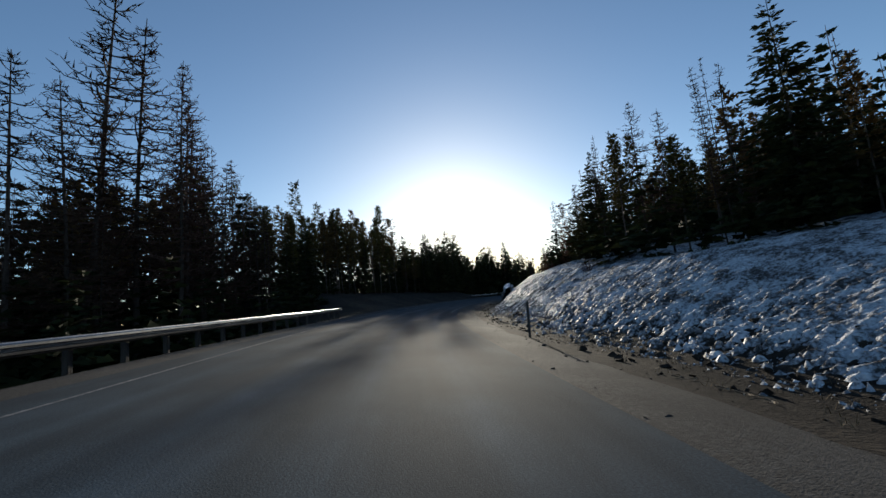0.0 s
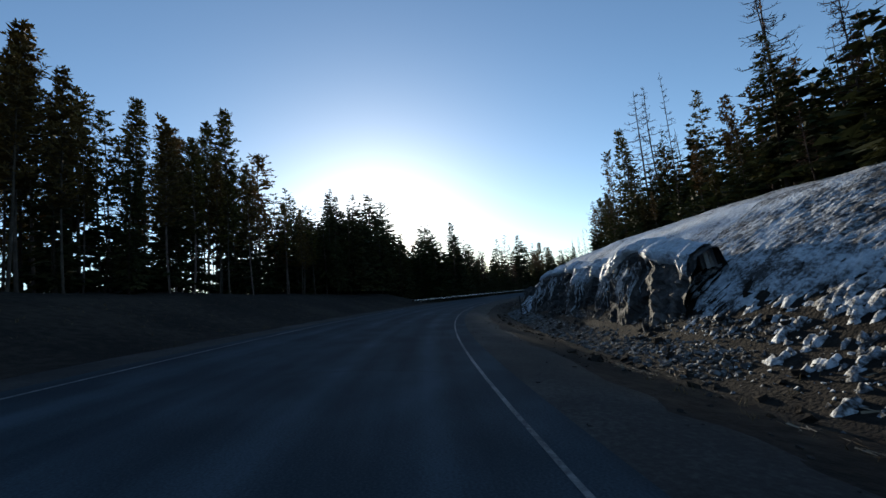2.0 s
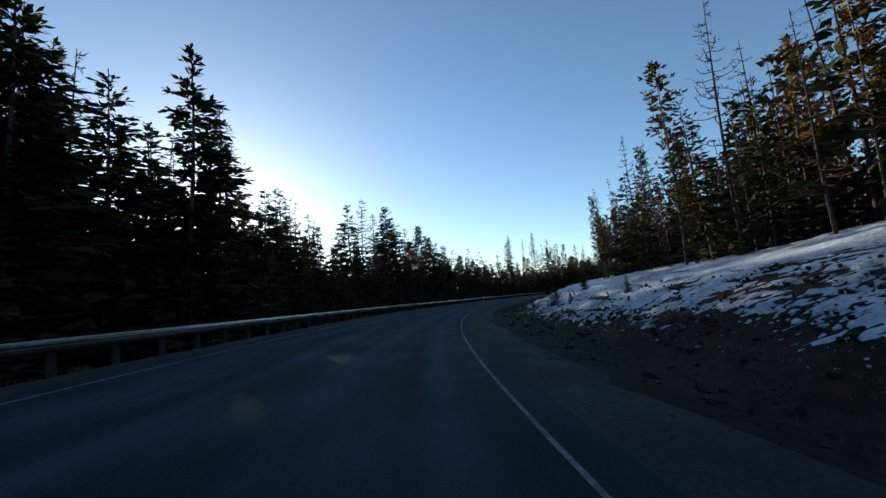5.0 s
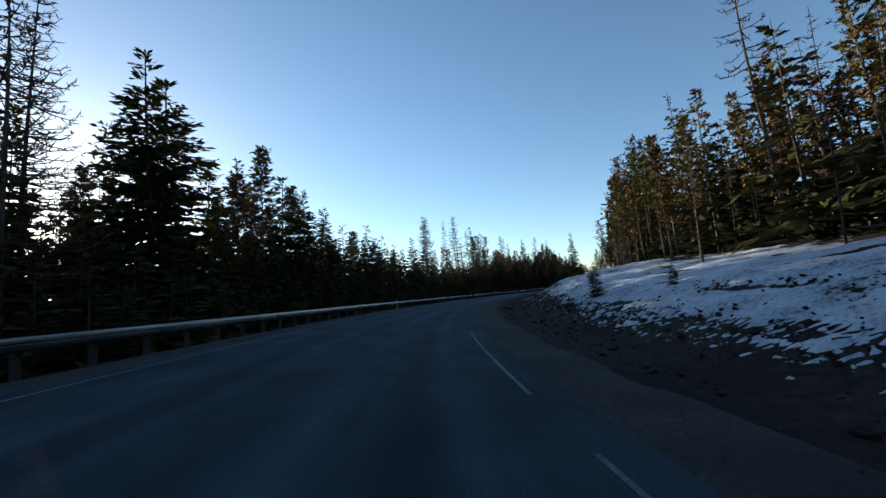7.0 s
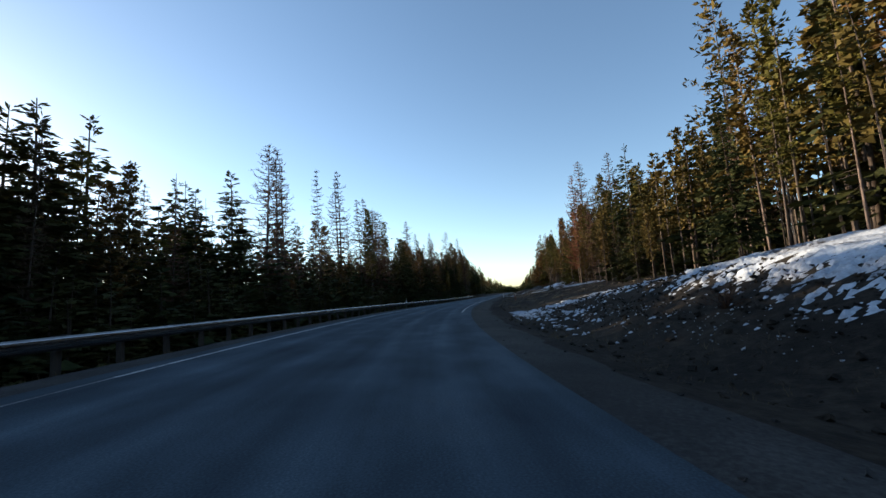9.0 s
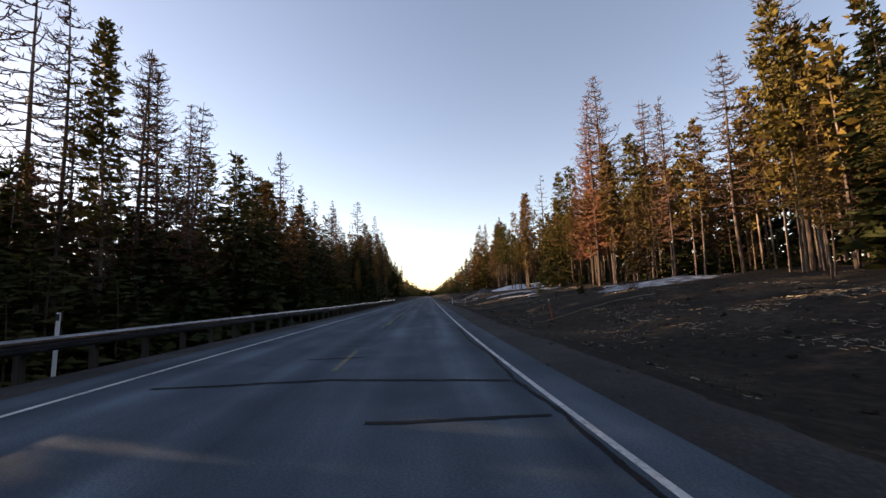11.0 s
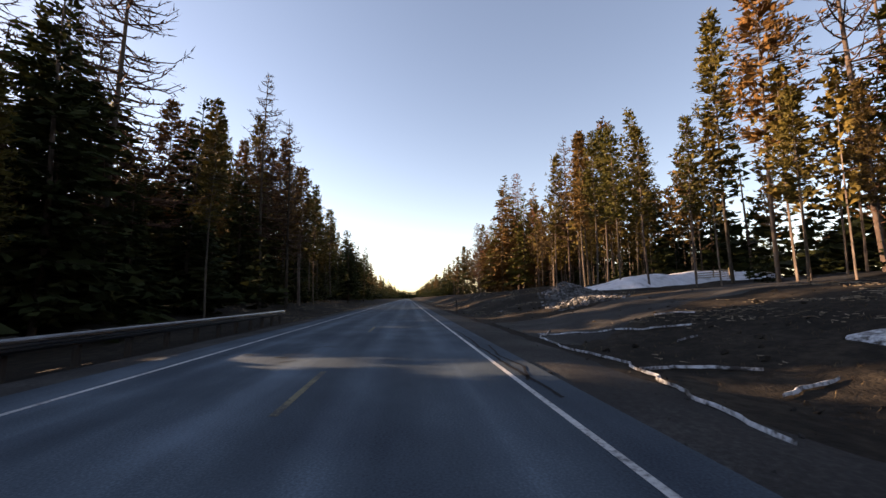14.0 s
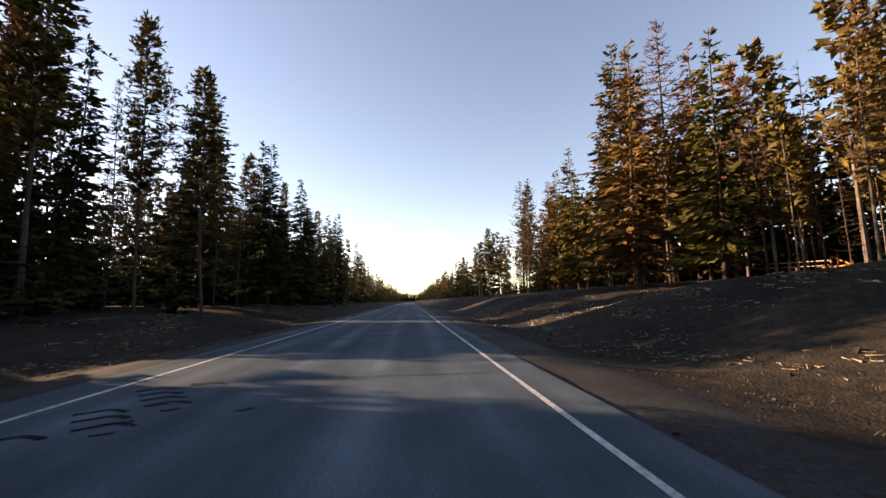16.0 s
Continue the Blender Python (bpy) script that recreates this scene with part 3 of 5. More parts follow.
    mats = {"fir": (M_BARK, M_FIR), "pine": (M_PINEBARK, M_PINE), "larch": (M_BARK, M_TWIG), "thin": (M_BARK, M_TWIG)}[kind]
    return (mesh_from(kind + "_trunk", tv, tf, mats[0], True), mesh_from(kind + "_crown", cv, cf, needles or mats[1]))


PROTO = {}
for kind, count in (("fir", 4), ("pine", 4), ("larch", 4), ("thin", 2)):
    PROTO[kind] = [tree_meshes(kind, 10 * i + len(kind), 1.0) for i in range(count)]
    PROTO[kind + "_fill"] = [tree_meshes(kind, 10 * i + 5 + len(kind), 0.66, None, 1.05) for i in range(4)]
    PROTO[kind + "_back"] = [tree_meshes(kind, 10 * i + 7 + len(kind), 0.47, None, 1.2) for i in range(4)]
PROTO["rust"] = [tree_meshes("fir", 77, 0.8, M_RUST), tree_meshes("pine", 78, 0.8, M_RUST)]
PROTO["rust_larch"] = PROTO["rust_larch_fill"] = PROTO["rust_larch_back"] = [tree_meshes("larch", 81, 1.0, M_RUSTTWIG), tree_meshes("larch", 82, 1.0, M_RUSTTWIG)]
# fir copies whose needle colour carries the warm tone of sunlight
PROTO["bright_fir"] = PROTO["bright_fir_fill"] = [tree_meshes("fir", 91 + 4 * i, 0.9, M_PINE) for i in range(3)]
PROTO["rust_fill"] = PROTO["rust_back"] = PROTO["rust"]
NAMES = {"bright_fir": ("fir_tree", "tall fir with a sunlit yellow-green tone put into its needles", "tree", "yellowish firs along the straight road"),
         "rust_larch": ("rust_larch", "tall leafless larch with reddish-brown twigs lit by low sun", "tree", "reddish larches along the road"),
         "fir": ("fir_tree", "dark green fir with drooping dense branches on the verge", "tree", "firs along the road"),
         "pine": ("pine_tree", "tall pine with bare orange-brown trunk and tufted green crown", "tree", "pines along the road"),
         "larch": ("larch_tree", "leafless winter larch with thin bare grey-brown branches", "tree", "bare larches along the road"),
         "thin": ("larch_pole", "slim leafless young larch with short bare twigs", "tree", "young larches along the road"),
         "rust": ("rust_conifer", "conifer with dry rust-orange needles among the pines", "tree", "rusty conifers along the road")}
tree_rng = random.Random(5)
TAKEN = []


def tree(kind, s, d, height, wide=1.0, lean=(0, 0), which=None, fill=False):
    x, y, _ = place(s, d)
    z = float(ground_z(s, d))
    deep = abs(d) - (8 if d > 0 and s > 290 else 0)
    stock = PROTO[kind + ("_back" if deep > 25 else "_fill" if deep > 18.5 else "")] if fill else PROTO[kind + ("_fill" if deep > 23 else "")]
    tm, cm = stock[tree_rng.randrange(len(stock)) if which is None else which % len(stock)]
    name, label, cat, group = NAMES[kind]
    root = new(name)
    f = height / 20.0
    root.matrix_basis = (Matrix.Translation((x, y, z - 0.05)) @ pose(0, 0, 0, lean[0], lean[1], 0) @ pose(0, 0, 0, 0, 0, tree_rng.uniform(0, 360))
                         @ Matrix.Diagonal((f * wide, f * wide, f, 1)))
    child("trunk", tm, root)
    child("crown", cm, root)
    TAKEN.append((float(x), float(y)))
    return tagged(root, label, cat, group)


# how high the canopy of the filling trees may rise, every ten metres along, near the verge and further back
CAP_LEFT_NEAR = [26.0, 26.0, 26.0, 26.0, 15.8, 13.0, 15.2, 16.8, 16.5, 17.0, 14.2, 11.8, 14.2, 14.8, 11.8, 18.5, 20.2, 16.8, 12.5, 12.8, 16.0, 14.0, 16.2, 12.0, 12.0, 11.5, 11.8, 17.2, 20.0, 22.0, 19.5, 18.5, 16.0, 15.8, 19.2, 14.2, 14.5, 16.8, 18.5, 22.8, 17.8, 26.0, 17.2, 16.8, 19.8, 18.5, 22.0, 22.2, 21.5, 19.8, 21.5, 21.5, 20.5]
CAP_LEFT_BACK = [26.0, 26.0, 26.0, 26.0, 26.0, 24.2, 19.0, 21.2, 22.0, 23.8, 24.2, 21.5, 17.0, 17.2, 18.8, 17.2, 15.2, 21.8, 24.5, 18.0, 18.5, 21.5, 20.0, 22.8, 17.0, 16.5, 17.8, 16.2, 16.2, 23.0, 26.0, 26.0, 26.0, 26.0, 22.5, 25.2, 24.2, 23.2, 21.0, 26.0, 26.0, 26.0, 26.0, 26.0, 26.0, 26.0, 26.0, 26.0, 26.0, 26.0, 26.0, 26.0, 26.0]
CAP_RIGHT_NEAR = [26.0, 26.0, 26.0, 26.0, 14.2, 16.2, 13.0, 7.8, 7.5, 8.5, 9.5, 10.5, 11.2, 12.0, 10.8, 12.5, 18.8, 20.5, 13.8, 14.0, 11.2, 11.8, 11.5, 13.0, 12.8, 10.2, 7.0, 6.5, 6.5, 7.0, 7.0, 6.8, 6.8, 7.0, 7.0, 7.0, 7.0, 7.0, 7.2, 14.2, 18.5, 16.0, 11.8, 19.8, 18.5, 17.5, 15.0, 18.8, 19.0, 17.8, 17.2, 17.0, 16.5]
CAP_RIGHT_BACK = [26.0, 26.0, 26.0, 26.0, 26.0, 26.0, 25.8, 25.2, 26.0, 26.0, 26.0, 26.0, 26.0, 26.0, 26.0, 26.0, 26.0, 26.0, 26.0, 26.0, 26.0, 24.8, 26.0, 26.0, 24.8, 22.8, 25.5, 26.0, 26.0, 26.0, 26.0, 26.0, 19.2, 24.5, 26.0, 26.0, 26.0, 24.2, 26.0, 20.2, 18.8, 26.0, 26.0, 21.8, 20.5, 26.0, 26.0, 26.0, 26.0, 25.2, 23.5, 26.0, 26.0]
CAP_S = np.arange(0, 521, 10)


def canopy(s, d):
    near, back, d0 = (CAP_LEFT_NEAR, CAP_LEFT_BACK, 18.0) if d < 0 else (CAP_RIGHT_NEAR, CAP_RIGHT_BACK, 20.0)
    g = (abs(d) - d0) / 12
    a, b = float(np.interp(s, CAP_S, near)), float(np.interp(s, CAP_S, back))
    return a + (b - a) * max(-0.3, min(1.0, g)) + 0.25 * max(0.0, abs(d) - d0 - 12)


# tree gaps made to throw sun bands across the straight: road crossing, half width
SUN_GAPS = [(413.3, 1.3), (374.8, 0.4), (433.5, 0.7), (440.8, 0.4), (468, 0.9), (387.1, 0.5), (381.5, 0.2), (363.3, 0.3), (343, 0.25), (315, 0.25)]


def in_sun_gap(s, d, reach=0.0):
    return d < -9 and any(abs(s - (c - 0.34 * d)) < w + reach for c, w in SUN_GAPS)


def clearing(s, d):
    """Open ground round the gate."""
    return 386 < s < 405 and 19 < d < 46


def free(x, y, gap):
    return all((x - a) ** 2 + (y - b) ** 2 > gap * gap for a, b in TAKEN)


def forest(s0, s1, d0, d1, step, kinds, heights, seed, gap=1.9, holes=(), over=0.0):
    """Fills a strip of wood; kinds: a string list with weights, heights by kind."""
    rng = random.Random(seed)
    n = int(abs(s1 - s0) * abs(d1 - d0) / (step * step))
    for _ in range(n):
        s, d = rng.uniform(s0, s1), rng.uniform(d0, d1)
        k = rng.choice(kinds)
        h = rng.uniform(*heights[k]) * (1.0 if rng.random() < 0.75 else 0.6)
        x, y, _z = place(s, d)
        h = min(h, canopy(s, d) + over - float(ground_z(s, d)))
        if h < 2.5 or clearing(s, d) or any(a < s < b for a, b in holes) or in_sun_gap(s, d, 0.14 * h) or not free(x, y, gap) or (abs(d) > 26 and s > 130 and k in ("pine", "fir")):
            continue
        tree(k, s, d, h, rng.uniform(0.95, 1.35) * (1.25 if h < 9 else 1), (rng.uniform(-1.5, 1.5), rng.uniform(-1.5, 1.5)), fill=True)


# Trees that stand out against the sky: kind, along, across, height
LEFT_BEND = [
    ("larch", 19.0, -16.3, 16.3), ("larch", 26.0, -18.0, 18.4), ("larch", 28.0, -17.3, 25.7), ("larch", 28.5, -14.9, 22.1),
    ("larch", 34.0, -14.9, 16.2), ("larch", 34.0, -18.3, 22.7), ("larch", 36.0, -17.6, 17.7), ("larch", 37.0, -20.0, 22.8),
    ("larch", 44.0, -19.8, 18.6), ("fir", 51, -29.3, 19.6), ("larch", 53.5, -29.5, 22.8), ("pine", 62.0, -23.8, 13.2),
    ("pine", 66, -24.8, 19.7), ("pine", 68.5, -19.1, 15.1), ("pine", 73, -20.4, 16.2), ("pine", 73.5, -25.5, 17.7),
    ("pine", 79.5, -23.8, 16.1), ("pine", 81.5, -21.4, 15.9), ("pine", 87.0, -22.9, 16.2), ("pine", 89.0, -21.3, 17.5),
    ("pine", 92, -29.5, 21.9), ("pine", 93.5, -22.2, 21.3), ("pine", 104, -26.7, 21.0), ("fir", 105.5, -23.4, 15.6),
    ("fir", 108.3, -14.5, 15.2), ("larch", 111.5, -19.1, 17.1), ("fir", 114.5, -28.5, 18.2), ("fir", 118, -23.2, 18.0),
    ("fir", 122.0, -22.9, 16.0), ("fir", 126.5, -19.9, 22.3),
]
LEFT_BEND_B = [
    ("fir", 128.5, -25.4, 18.8), ("fir", 131, -19.3, 23.0), ("fir", 136.5, -22.2, 18.7), ("fir", 136.5, -18.4, 15.3),
    ("larch", 153.5, -23.3, 24.0), ("fir", 154, -18, 17.5),
]
LEFT_MID = [
    ("larch", 165, -19.5, 24.9), ("fir", 171.5, -19.9, 18.2), ("larch", 173.0, -33.8, 28.6), ("fir", 177, -21.2, 19.8),
    ("larch", 182.0, -19.9, 17.6), ("fir", 184.0, -19.9, 15.6), ("larch", 190.5, -29.6, 24.4), ("fir", 191.5, -32.7, 25.1),
    ("larch", 192.5, -29.7, 24.2), ("larch", 194.5, -16.0, 19.2), ("fir", 196, -31.5, 20.9), ("fir", 196.5, -21.6, 22.5),
    ("larch", 199.5, -21, 24.7), ("larch", 200, -32.5, 23.0), ("fir", 205.5, -18.9, 23.3), ("fir", 210, -21.7, 24.9),
    ("pine", 215.0, -18.7, 16.9), ("pine", 219, -18.6, 21.0), ("fir", 224.0, -19.8, 20.2), ("fir", 224.5, -17.1, 17.9),
    ("pine", 228.5, -20.7, 20.2), ("fir", 234.5, -19.6, 16.8), ("fir", 238.5, -22.5, 19.9), ("fir", 243.0, -20.2, 15.9),
    ("fir", 245.5, -18.2, 15.4), ("pine", 247.0, -21.8, 16.7), ("fir", 248.0, -18.1, 15.4), ("larch", 249.5, -30.8, 22.2),
    ("fir", 255, -32.6, 22.7), ("fir", 256.5, -30.3, 21.7),
]
LEFT_MID_B = [
    ("fir", 258, -25.8, 20.7), ("fir", 262.0, -19.2, 14.5), ("fir", 266.0, -19.1, 17.6), ("larch", 270.0, -17.6, 21.8),
    ("larch", 276.0, -20.1, 24.2), ("fir", 278.5, -34.9, 23.6), ("thin", 287.5, -19.6, 24.7), ("larch", 290, -26.8, 28.6),
    ("larch", 296.5, -31.1, 30.9), ("larch", 299.5, -21.7, 28.6),
]
LEFT_STRAIGHT = [
    ("larch", 302.0, -18.8, 23.5), ("larch", 307, -25.1, 30.1), ("larch", 308.0, -18.3, 23.1), ("larch", 310.5, -18.8, 23.0),
    ("larch", 314.5, -22.3, 27.1), ("larch", 319, -21.3, 24.2), ("larch", 321.5, -21.5, 25.5), ("pine", 328.0, -18.0, 19.1),
    ("larch", 336, -18.5, 25.4), ("pine", 339, -26, 26.8), ("larch", 344.5, -18.2, 22.8), ("larch", 360, -17.2, 21.9),
    ("larch", 364.0, -15.1, 18.3), ("thin", 365.5, -17.2, 17.5), ("larch", 366.5, -27, 26.4), ("larch", 372.0, -18.5, 20.8),
    ("larch", 377, -20.9, 24.5), ("larch", 379.3, -15, 24.5), ("pine", 379.5, -10.5, 13.8), ("pine", 386.5, -16.0, 15.6),
    ("larch", 387, -22.5, 23.3), ("pine", 390.0, -14.8, 15.3), ("larch", 396.8, -13.1, 24.2), ("larch", 398.5, -11, 20.5),
    ("pine", 401, -18.6, 17.6), ("pine", 406.5, -17.3, 23.1), ("pine", 407, -11.8, 17.6), ("pine", 416.5, -11.8, 17.1),
    ("pine", 423.0, -17.7, 23.0), ("pine", 423.0, -14.4, 17.9),
]
LEFT_STRAIGHT_B = [
    ("pine", 426.0, -18.8, 17.6), ("pine", 430.5, -14.7, 18.8), ("pine", 435, -13, 18.1), ("fir", 441.5, -10.7, 15.4),
    ("fir", 446.0, -18.4, 22.6), ("fir", 457.5, -17.9, 21.3), ("fir", 467.3, -14.5, 19.4), ("fir", 473, -10.9, 16.0),
    ("fir", 479.5, -17.4, 20.8), ("fir", 498.0, -16.7, 20.5), ("fir", 500.5, -16.3, 19.4), ("fir", 560.5, -18.7, 22.6),
]
RIGHT_BEND = [
    ("fir", 18.0, 20.3, 11.9), ("thin", 28.0, 23.8, 13.3), ("larch", 33.5, 20.2, 12.8), ("fir", 36.0, 19.2, 11.2),
    ("thin", 41, 19.4, 11.3), ("fir", 45.0, 20.0, 11.6), ("thin", 55.5, 23.9, 16.2), ("fir", 64.5, 23.8, 14.3),
    ("thin", 68.0, 22.4, 12.4), ("fir", 72.0, 21.3, 9.0), ("thin", 76, 24.8, 16.2), ("larch", 79, 26.8, 17.3),
    ("thin", 91.5, 24.5, 15.1), ("fir", 96.5, 22.9, 5.1), ("pine", 100.5, 20.6, 5.3), ("fir", 105.0, 24.0, 14.0),
    ("pine", 116.5, 22.8, 8.9), ("fir", 121.0, 23.3, 10.5), ("larch", 124.5, 29.7, 27.1), ("larch", 125.5, 32.1, 27.7),
    ("pine", 128.0, 22.6, 12.3), ("pine", 131, 27.9, 24.5), ("pine", 138, 26, 22.8), ("larch", 140.5, 21.9, 14.8),
    ("larch", 160.5, 25.5, 21.0), ("pine", 196, 28.4, 19.0), ("larch", 212, 29, 25.8), ("fir", 231, 29, 20.0),
    ("pine", 240.5, 26.5, 16.3), ("fir", 246.5, 16.3, 7.4),
]
RIGHT_BEND_B = [
    ("pine", 253.5, 28.9, 21.5), ("pine", 256, 30.8, 22.1), ("pine", 260.0, 28.3, 21.1), ("pine", 268, 29.1, 26.8),
    ("fir", 283.5, 24.7, 18.1),
]
RIGHT_STRAIGHT = [
    ("pine", 303.0, 25.9, 18.8), ("larch", 304.5, 27.8, 23.1), ("larch", 311.0, 28.1, 20.0), ("pine", 314.5, 27.2, 14.7),
    ("larch", 317.5, 26.3, 17.8), ("larch", 324.5, 28.4, 22.0), ("pine", 325.0, 26.1, 17.7), ("pine", 331.0, 26.7, 18.9),
    ("larch", 332.5, 34.9, 25.5), ("rust_larch", 335.5, 28.2, 31.5), ("larch", 337, 35.3, 27.2), ("pine", 340.5, 24.4, 12.0),
    ("fir", 348.0, 25.4, 13.4), ("pine", 351.0, 25.4, 13.2), ("pine", 357, 28, 22.5), ("pine", 358.5, 32, 24.4),
    ("pine", 371.0, 23.2, 9.5), ("larch", 371.0, 26.0, 13.7), ("pine", 376.0, 24.5, 11.6), ("pine", 377.5, 34.3, 21.2),
    ("larch", 377.7, 31.8, 28.1), ("pine", 381.0, 27.5, 24.3), ("larch", 382.5, 40.7, 29.6), ("pine", 386.0, 28.3, 24.0),
    ("pine", 386.0, 25.1, 14.7), ("pine", 394.0, 26.0, 17.3), ("pine", 396.5, 24.3, 18.1), ("pine", 400.5, 23.6, 19.0),
    ("pine", 402.5, 25.9, 20.3), ("pine", 405.0, 24.2, 20.5),
]
RIGHT_STRAIGHT_B = [
    ("pine", 408.0, 33.0, 25.4), ("pine", 409.0, 26.8, 22.4), ("pine", 411.0, 31.3, 25.4), ("larch", 418.0, 27.5, 25.0),
    ("pine", 419.5, 25.9, 22.1), ("rust", 423.0, 24.7, 14.2), ("larch", 430.5, 25.7, 15.0), ("fir", 432.5, 24.2, 19.6),
    ("rust", 433.5, 26.9, 17.2), ("pine", 437, 34.5, 20.7), ("fir", 438.8, 21.4, 23.3), ("rust_larch", 439.7, 25.3, 25.9),
    ("fir", 440, 29, 23.5), ("larch", 444, 34.6, 19.7), ("fir", 445.5, 25.0, 27.0), ("larch", 448.0, 26.3, 27.9),
    ("fir", 449.0, 24.3, 22.5), ("fir", 460.0, 25.0, 20.4), ("fir", 463.5, 23.6, 18.5), ("rust_larch", 468.5, 23.7, 17.8),
    ("larch", 478, 23.4, 21.7), ("larch", 485.5, 24.3, 23.7), ("pine", 490.0, 26.9, 23.2), ("pine", 529.0, 26.2, 21.0),
]
HEROES = LEFT_BEND + LEFT_BEND_B + LEFT_MID + LEFT_MID_B + LEFT_STRAIGHT + LEFT_STRAIGHT_B + RIGHT_BEND + RIGHT_BEND_B + RIGHT_STRAIGHT + RIGHT_STRAIGHT_B
HEROES += [("pine", 246, 24.5, 17.0), ("fir", 250, 26, 17.6), ("pine", 254, 25, 17.3), ("pine", 258, 25.5, 18.0), ("fir", 262, 26, 17.5),
           ("pine", 325, -15.5, 17.0), ("fir", 322.5, -17, 18.0), ("fir", 320, -15, 15.5)]
HEROES += [("pine", 218.5, -24.6, 20.7), ("fir", 222.0, -24.0, 22.2), ("pine", 226.0, -25.5, 19.5), ("fir", 214.0, -20.0, 15.5)]
for k, s, d, h in HEROES:
    # firs right of the straight get the needles with sunlight in their colour
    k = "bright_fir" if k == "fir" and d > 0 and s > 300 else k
    for c, w in SUN_GAPS:
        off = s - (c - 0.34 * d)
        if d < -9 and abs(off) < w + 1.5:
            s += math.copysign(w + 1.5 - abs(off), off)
    tree(k, s, d, h, tree_rng.uniform(0.95, 1.25) * (1.35 if 100 < s < 330 and d < 0 and k in ("fir", "pine") else 1), (tree_rng.uniform(-1.5, 1.5), tree_rng.uniform(-1.5, 1.5)))
# close firs on the outer bend before the low sun, most added to block it
for s, d, h in ((123.5, -18.6, 20.4), (138, -15, 18.3), (110, -18, 15.2), (122, -25.5, 19.7), (108, -15, 13.1), (116, -19.5, 14.1), (142, -13.5, 17.1),
                (124, -13.5, 12.4), (146, -22.5, 16.4), (111.5, -14.2, 12.8), (114, -17.4, 13.9), (116, -13.5, 11.8), (125.2, -20.5, 15.1),
                (152, -13.5, 21.2), (146, -18, 20.6), (164, -27, 24.1), (128, -15, 13.7), (134, -13.5, 15.4), (142.5, -16.8, 19.3), (148.5, -18.6, 20.4),
                (148, -25.5, 18.9), (152.6, -19.5, 21.4), (164, -19.5, 23.0), (127.5, -18.4, 21.5), (130.5, -24, 23.5), (132, -27, 24.2), (112.5, -20.3, 16.2),
                (136.5, -24, 24.5), (106.5, -16.8, 13.4)):
    tree("fir", s, d, h, 1.45)
# one big larch leans over its neighbours
tree("larch", 26.5, -20.3, 27.0, 1.25, (0, 7.5), 1)

for s, d, h in ((333.4, 25.5, 27.5), (338.0, 27.2, 25.0), (341.5, 28.5, 21.5), (336.2, 25.8, 18.0), (344.0, 27.0, 17.0)):
    tree("rust_larch", s, d, h, 1.0)

HL = {"fir": (10, 18), "pine": (13, 19), "larch": (14, 20), "thin": (9, 15), "rust": (10, 16)}
HF = {"fir": (7, 13), "pine": (9, 14), "thin": (8, 13)}
HS = {"fir": (14, 20), "pine": (16, 22), "larch": (16, 22), "thin": (10, 16)}
HB = {"fir": (13, 20), "pine": (15, 21), "larch": (15, 21), "thin": (9, 15)}
# outer side of the bend and the straight
forest(-5, 50, -16, -30, 3.3, ["larch", "larch", "larch", "larch", "pine"], HL, 11)
forest(106, 142, -17, -30, 2.4, ["fir", "fir", "pine"], {"fir": (11, 18), "pine": (12, 18)}, 36)
forest(50, 120, -16.5, -26, 1.9, ["pine", "fir", "pine", "pine"], {"fir": (7, 14), "pine": (12, 18)}, 13, 1.6)
forest(40, 124, -26, -36, 2.6, ["pine", "pine", "larch"], {"larch": (15, 20), "pine": (15, 22)}, 44)
# dense fir strip added to stop low sun leaking onto the road
forest(104, 141, -15, -27, 1.75, ["fir"], {"fir": (16, 22)}, 61, 1.5, over=1.8)
forest(138, 205, -15, -20, 3.0, ["fir", "fir", "pine"], HF, 14)
forest(140, 205, -20, -30, 2.5, ["fir", "fir", "pine", "larch"], HB, 37)
forest(205, 300, -14, -20, 3.2, ["fir", "pine", "thin"], HF, 15)
forest(205, 300, -20, -29, 2.6, ["fir", "pine", "thin", "larch"], HL, 38)
forest(334, 362, -15, -24, 2.1, ["fir", "pine", "fir"], {"fir": (14, 20), "pine": (15, 20)}, 74, 1.5, over=1.5)
forest(300, 390, -14, -29, 2.6, ["fir", "pine", "pine", "larch", "thin"], HS, 16)
forest(364, 394, -13, -24, 1.9, ["fir", "fir", "pine"], {"fir": (14, 20), "pine": (15, 20)}, 71, 1.5, over=2.0)
forest(394, 414, -13, -25, 2.7, ["pine", "fir", "pine"], {"fir": (13, 19), "pine": (15, 20)}, 75, 1.5, over=1.0)
forest(385, 520, -15, -29, 2.9, ["pine", "pine", "thin", "fir"], HL, 17)
# inner side
forest(0, 125, 17, 30, 3.2, ["fir", "pine", "thin", "larch"], {"fir": (7, 13), "pine": (9, 14), "larch": (9, 14), "thin": (8, 13)}, 21)
forest(125, 215, 20, 34, 3.6, ["pine", "fir", "thin", "larch"], HL, 22)
forest(215, 300, 20, 34, 3.2, ["pine", "fir", "pine", "thin"], HL, 23)
forest(405, 440, 28, 46, 2.3, ["pine", "pine", "fir"], HS, 72)
forest(384, 404, 46.5, 60, 2.4, ["pine", "pine", "fir"], HS, 73)
forest(300, 520, 25, 39, 3.2, ["pine", "pine", "pine", "pine", "fir", "thin", "pine", "fir", "thin", "rust"], HL, 24, holes=((376, 388),))
forest(15, 125, 15, 22, 4.6, ["fir", "rust"], {"fir": (2, 5), "rust": (2, 4)}, 34)
